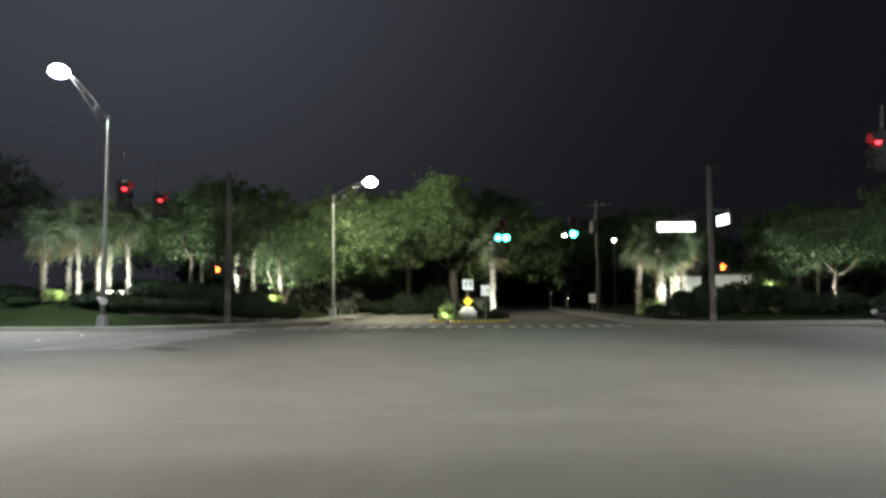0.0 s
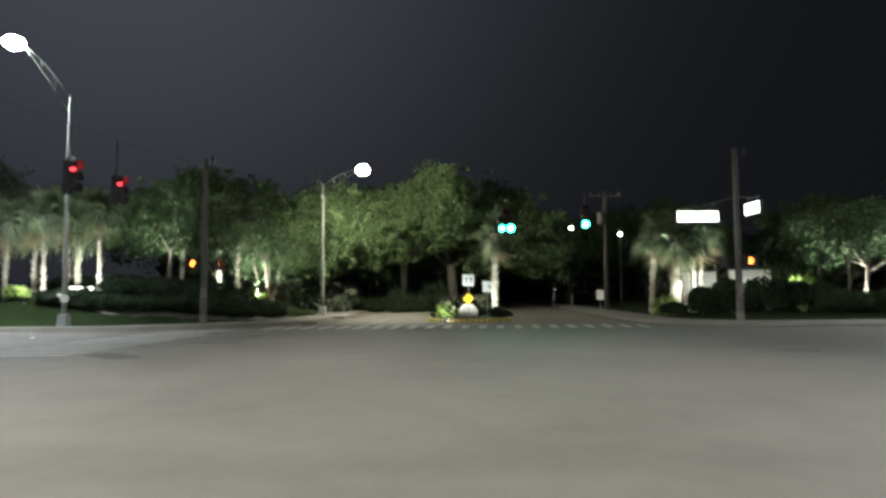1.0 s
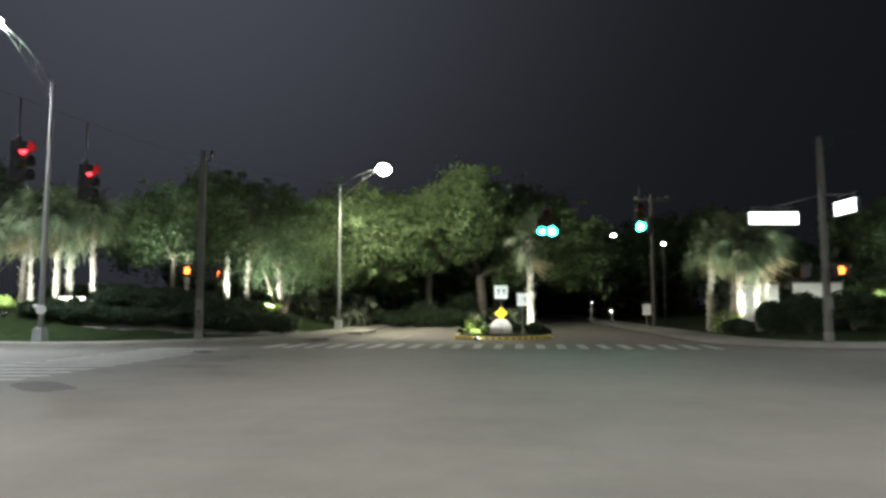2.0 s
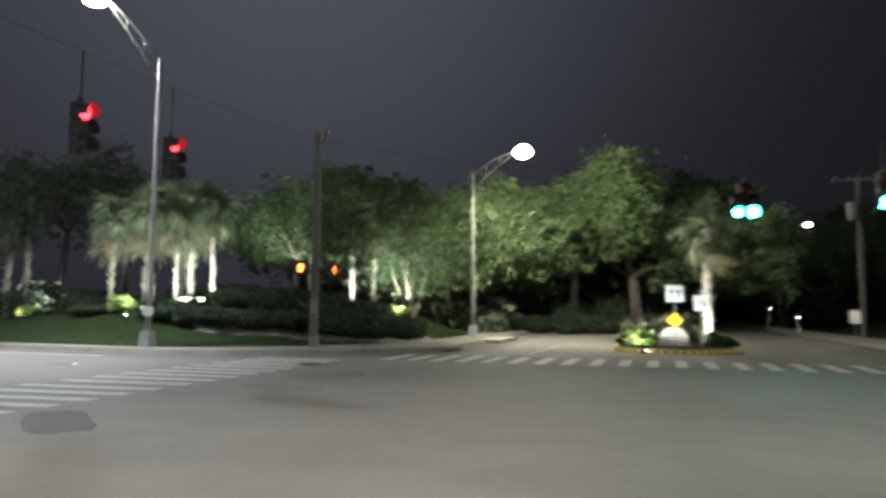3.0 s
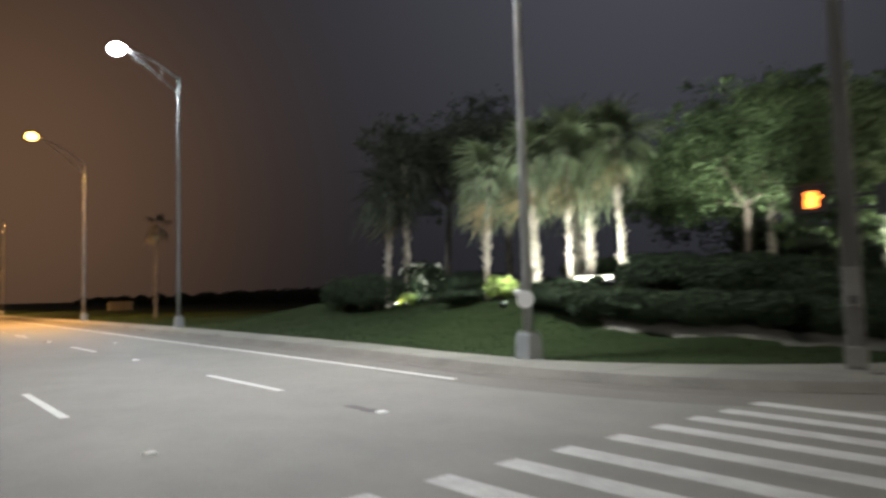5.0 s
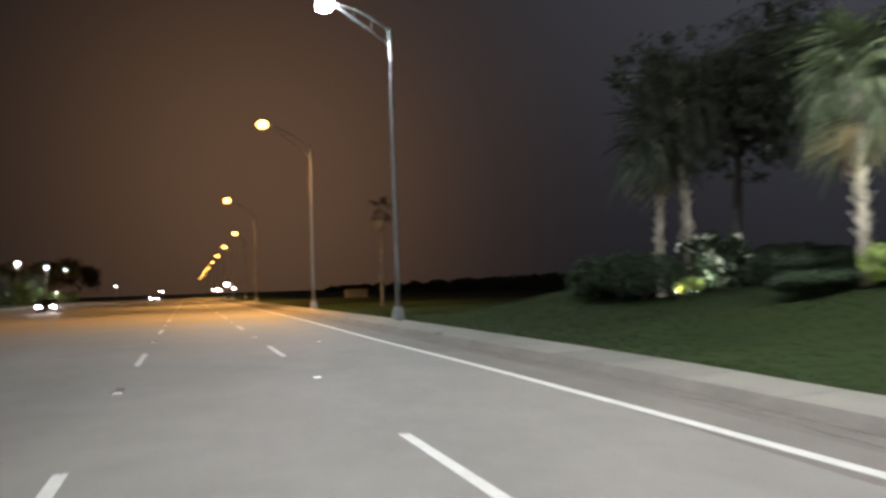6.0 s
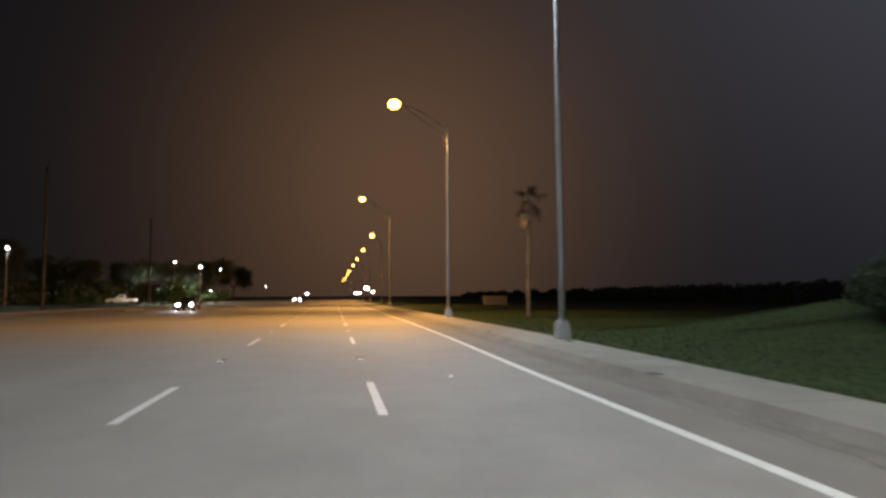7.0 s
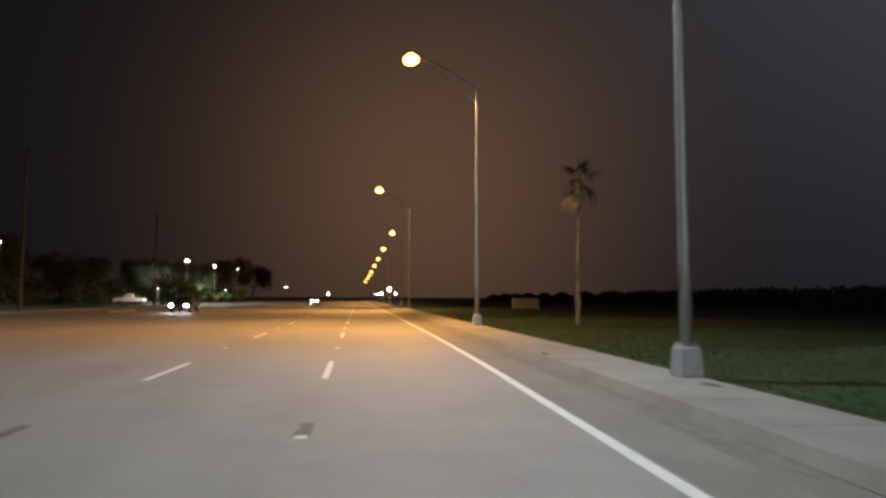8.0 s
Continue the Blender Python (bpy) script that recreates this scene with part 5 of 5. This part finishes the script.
# ---- wooden poles ----
def utility_pole(x, y, h, label, arm=True):
    ob = thing("utility_pole", (x, y, ground_z(x, y) - 0.05), label, "utility pole", "wooden utility poles")
    bm = bmesh.new()
    tube(bm, [(0, 0, h * k / 5) for k in range(6)], [0.17 - 0.05 * k / 5 for k in range(6)], 10)
    part("pole", bm, WOOD_POLE, ob)
    if arm:
        bm = bmesh.new()
        box(bm, (2.2, 0.1, 0.12), (0, -0.12, h - 0.35), bevel=0.01)
        part("crossarm", bm, WOOD_POLE, ob)
        for s in (-0.95, -0.4, 0.4, 0.95):
            bm = bmesh.new()
            tube(bm, [(s, -0.12, h - 0.3), (s, -0.12, h - 0.12)], [0.04, 0.025], 8)
            part("insulator", bm, SIGN_GREY, ob)
        bm = bmesh.new()
        tube(bm, [(-0.35, -0.2, h - 2.4), (-0.35, -0.2, h - 1.5)], [0.22, 0.22], 14)
        part("transformer", bm, POLE_CONCRETE, ob, "grey pole transformer")
    return ob


pole = utility_pole(15.15, 49.0, 8.5, "wooden utility pole with a crossarm and a small lit lamp")
bm = bmesh.new()
tube(bm, [(-0.1, 0, 5.55), (-1.1, -0.2, 5.95), (-2.3, -0.45, 6.0)], [0.02, 0.018, 0.016], 8)
part("lamp_arm", bm, DARK_METAL, pole)
bm = bmesh.new()
box(bm, (0.42, 0.2, 0.1), (-2.4, -0.48, 6.0), bevel=0.03)
lamp_box = part("lamp_head", bm, ALUMINIUM, pole)
bm = bmesh.new()
box(bm, (0.26, 0.16, 0.12), (-2.42, -0.48, 5.9), bevel=0.04)
part("lens", bm, GLOW_FAR, lamp_box, "glowing lamp lens")
utility_pole(-85.9, -2.4, 14.5, "dark wooden utility pole on the far verge", False)
utility_pole(-128.0, -3.6, 14.0, "dark wooden utility pole on the far verge", False)
ob = thing("small_sign", (14.55, 48.3, ground_z(14.55, 48.3)), "small pale sign board on a short post by the pole", "small sign")
bm = bmesh.new()
box(bm, (0.5, 0.03, 0.65), (0, 0, 1.3), bevel=0.01)
part("board", bm, SIGN_WHITE, ob)
bm = bmesh.new()
box(bm, (0.06, 0.05, 1.7), (0, 0.05, 0.8), bevel=0.005)
part("post", bm, ALUMINIUM, ob)


def lot_lamp(x, y, h, label, watts=0, s=0.35):
    ob = thing("area_lamp", (x, y, ground_z(x, y)), label, "lamp post", "distant lamp posts")
    bm = bmesh.new()
    tube(bm, [(0, 0, 0), (0, 0, h)], [0.1, 0.06], 10)
    part("pole", bm, ALUMINIUM, ob)
    bm = bmesh.new()
    box(bm, (s * 1.6, s, 0.14), (0, 0, h + 0.05), bevel=0.02)
    part("lamp_head", bm, DARK_METAL, ob)
    bm = bmesh.new()
    box(bm, (s * 1.6, s * 1.2, s), (0, 0, h - 0.1 - s / 2 + 0.05), bevel=0.08)
    part("lens", bm, GLOW_FAR, ob, "glowing lamp lens")
    if watts:
        spot("area_light", (x, y, h - 0.6), (x, y, 0), watts, (0.95, 1.0, 0.92), 176, 0.15, 0.2)
    return ob


lot_lamp(19.8, 64.6, 6.45, "lit lamp post far along the side street", 0, 0.2)
lot_lamp(13.4, 63.0, 1.85, "small bollard lamp far along the side street", 0, 0.05)
lot_lamp(14.2, 58.0, 1.25, "small bollard lamp far along the side street", 0, 0.06)
lot_lamp(-168.5, -9.0, 9.1, "car-park lamp post with white light", 5000, 0.24)
lot_lamp(-178, -5.4, 8.4, "car-park lamp post with white light", 2500, 0.26)
lot_lamp(-215, -7, 9.2, "car-park lamp post with white light", 0, 0.2)
lot_lamp(-112, -17.4, 8.1, "car-park lamp post with white light", 1200, 0.18)


# ---- far box by the verge ----
ob = thing("utility_box", (-105, 47.4, ground_z(-105, 47.4)), "pale rectangular utility cabinet by the dark trees", "utility box")
bm = bmesh.new()
box(bm, (0.9, 3.2, 1.2), (0, 0, 0.7), bevel=0.05)
part("cabinet", bm, CONCRETE, ob)
bm = bmesh.new()
box(bm, (1.1, 3.4, 0.2), (0, 0, 0.08), bevel=0.02)
part("plinth", bm, CONCRETE, ob)


# ---- vehicles ----
def car(at, turn, paint, label, pickup=False, lights=True):
    """A saloon, or a pickup, with its front towards +x."""
    ob = thing("pickup_truck" if pickup else "car", at, label, "pickup truck" if pickup else "car", "vehicles", rz=turn)
    if pickup:
        prof = [(-2.7, 0.45), (-2.7, 1.0), (-0.75, 1.02), (-0.6, 1.05), (0.75, 1.1), (2.3, 1.02), (2.68, 0.85), (2.7, 0.42)]
        cab = [(-0.75, 1.0), (-0.55, 1.72), (0.45, 1.75), (1.15, 1.08)]
    else:
        prof = [(-2.25, 0.40), (-2.28, 0.78), (-2.1, 0.93), (-1.2, 0.98), (0.8, 0.95), (1.9, 0.82), (2.2, 0.66), (2.25, 0.35)]
        cab = [(-1.75, 0.93), (-0.95, 1.42), (0.25, 1.44), (1.05, 0.94)]
    def solid(pr, half, top_in):
        bm = bmesh.new()
        zs = [p[1] for p in pr]
        lo, hi = min(zs), max(zs)
        sides = []
        for s in (-1, 1):
            sides.append([bm.verts.new((x, s * (half - top_in * (z - lo) / (hi - lo)), z)) for x, z in pr])
        bm.faces.new(sides[0])
        bm.faces.new(sides[1][::-1])
        for k in range(len(pr)):
            j = (k + 1) % len(pr)
            bm.faces.new((sides[0][k], sides[1][k], sides[1][j], sides[0][j]))
        bmesh.ops.recalc_face_normals(bm, faces=bm.faces)
        bmesh.ops.bevel(bm, geom=list(bm.edges), offset=0.05, segments=2, affect="EDGES")
        return bm
    part("body", solid(prof, 0.9, 0.08), paint, ob)
    if pickup:
        part("cab", solid(cab, 0.80, 0.16), paint, ob)
        for s in (-1, 1):
            bm = bmesh.new()
            box(bm, (0.95, 0.03, 0.36), (0.12, s * 0.715, 1.43), bevel=0.01, taper=0.8)
            part("side_window", bm, CAR_GLASS, ob, "dark side window")
        bm = bmesh.new()
        box(bm, (0.04, 1.2, 0.62), (0, 0, 0), pose(0.86, 0, 1.42, 0, -46, 0), bevel=0.01)
        part("windscreen", bm, CAR_GLASS, ob, "dark windscreen")
    else:
        part("cabin_glass", solid(cab, 0.78, 0.2), CAR_GLASS, ob, "dark windows")
    bm = bmesh.new()
    x0, x1, zt = cab[1][0], cab[2][0], cab[2][1]
    box(bm, (x1 - x0 + 0.1, 1.18, 0.05), ((x0 + x1) / 2, 0, zt + 0.005), bevel=0.02)
    part("roof", bm, paint, ob)
    wx = 1.75 if pickup else 1.4
    for sx in (-wx, wx - 0.05):
        for s in (-1, 1):
            bm = bmesh.new()
            tube(bm, [(sx, s * 0.70, 0.34), (sx, s * 0.74, 0.34), (sx, s * 0.90, 0.34), (sx, s * 0.92, 0.34)], [0.30, 0.34, 0.34, 0.29], 20)
            w = part("wheel", bm, RUBBER, ob)
            bm = bmesh.new()
            tube(bm, [(sx, s * 0.915, 0.34), (sx, s * 0.93, 0.34)], [0.2, 0.18], 16)
            part("rim", bm, ALUMINIUM, w)
    fx = prof[-1][0] - 0.03
    for s in (-1, 1):
        bm = bmesh.new()
        made = bmesh.ops.create_uvsphere(bm, u_segments=12, v_segments=8, radius=1.0)["verts"]
        for v in made:
            v.co = Vector((fx + 0.08 * v.co.x, s * 0.66 + 0.19 * v.co.y, (0.85 if pickup else 0.62) + 0.11 * v.co.z))
        part("headlight", bm, GLOW_HEAD if lights else REFLECTOR, ob, "bright headlight" if lights else "", True)
        bm = bmesh.new()
        box(bm, (0.04, 0.3, 0.14), (prof[0][0] - 0.005, s * 0.68, 0.78), bevel=0.01)
        part("tail_light", bm, RED_LENS, ob)
        if lights:
            eye = Vector(at) + pose(0, 0, 0, 0, 0, turn) @ Vector((fx + 0.2, s * 0.66, 0.6))
            spot("head_light", eye, eye + pose(0, 0, 0, 0, 0, turn) @ Vector((1, 0, -0.14)), 350, (0.88, 0.94, 1.0), 50, 0.8, 0.06)
    bm = bmesh.new()
    box(bm, (0.06, 1.0, 0.2), (fx + 0.02, 0, 0.5), bevel=0.02)
    part("grille", bm, SIGNAL_BLACK, ob)
    return ob


car((-90.5, 10.2, 0.0), 0, CAR_DARK, "dark oncoming car with bright headlights on the road")
car((-186, 16.4, 0.0), 0, CAR_GREY, "distant oncoming car with bright headlights")
car((-150, -14.2, ground_z(-150, -14.2)), 283, CAR_WHITE, "white pickup parked in the lit car park", True, False)
car((24.9, 28.3, 0.0), 180, CAR_DARK, "dark car stopped by the kerb", False, False)


# ---- far side of the road: island kerb and lit planting of the car park ----
ob = thing("pavement", (-90.0, 4.4, 0.0), "pale concrete traffic island across the road", "traffic island", kind="structure", rz=4)
bm = bmesh.new()
box(bm, (9.0, 0.9, 0.22), (0, 0, 0.05), bevel=0.04)
part("kerb", bm, CONCRETE, ob)
for i, (x, y, w, h) in enumerate(((-160, -24.0, 3.6, 3.6), (-163, -20.6, 3.0, 4.4), (-158, -27.5, 3.6, 3.0), (-166, -12.2, 3.2, 3.2), (-164, -7.4, 4.2, 5.2), (-171, -8.6, 3.6, 4.6), (-141, -16.5, 3.0, 2.2), (-176, -6.8, 3.8, 4.4), (-184, -4.6, 3.4, 2.8), (-195, -7.0, 3.6, 3.0), (-207, -4.5, 3.6, 3.2))):
    shrub(x, y, w, w, h, "lit green planting at the edge of the car park", OAK_LEAF, 1300, 0.28, 200 + i, group="car park planting")

# ---- lights at the far end of the road ----
lot_lamp(-330, 41.0, 5.6, "bright white lamp far down the road", 0, 1.0)
lot_lamp(-322, 43.5, 3.4, "small white lamp far down the road", 0, 0.5)
lot_lamp(-345, 38.0, 3.2, "small white lamp far down the road", 0, 0.6)
lot_lamp(-350, 36.0, 3.0, "small white lamp far down the road", 0, 0.5)
lot_lamp(-360, 12.0, 3.4, "small white lamp far down the road", 0, 0.5)
lot_lamp(-150, -9.4, 3.1, "small low lamp among the car-park planting", 1600, 0.12)
lot_lamp(-187, -4.6, 2.9, "small low lamp among the car-park planting", 300, 0.14)
lot_lamp(-300, -2.5, 6.0, "small white lamp far down the road", 0, 0.2)

# ---- gutter dirt and the kerb inlet ----
drng = np.random.default_rng(19)
kx = np.arange(-62.0, -11.0, 0.1)
near, far = [], []
for x in kx:
    y = lerp_line(KERB_NW, x)
    w = 0.10 + 0.17 * (0.5 + 0.5 * math.sin(x * 0.9 + 2 * math.sin(x * 0.23))) + 0.05 * math.sin(x * 4.1) * math.sin(x * 1.7) + drng.uniform(-0.025, 0.025)
    near.append((x, y - 0.03 - w))
    far.append((x, y - 0.012))
DIRT = material("gutter_dirt", (0.074, 0.066, 0.055), 0.95, vary=0.5, scale=3, fine=30, bump=0.5)
ribbon("gutter_dirt", np.array(near), np.array(far), 0.0105, 0.02, DIRT, footway["nw"], 0.0, "dark dirt washed along the gutter")
ob = thing("storm_drain", (-1.82, 34.3, 0.0), "dark storm inlet slot under the corner kerb", "drain", "storm drains", rz=62)
bm = bmesh.new()
box(bm, (0.9, 0.07, 0.07), (0, -0.02, 0.06), bevel=0.01)
part("slot", bm, SIGNAL_BLACK, ob)
bm = bmesh.new()
box(bm, (1.4, 0.4, 0.03), (0, 0.22, 0.165), bevel=0.01)
part("top_slab", bm, CONCRETE, ob)
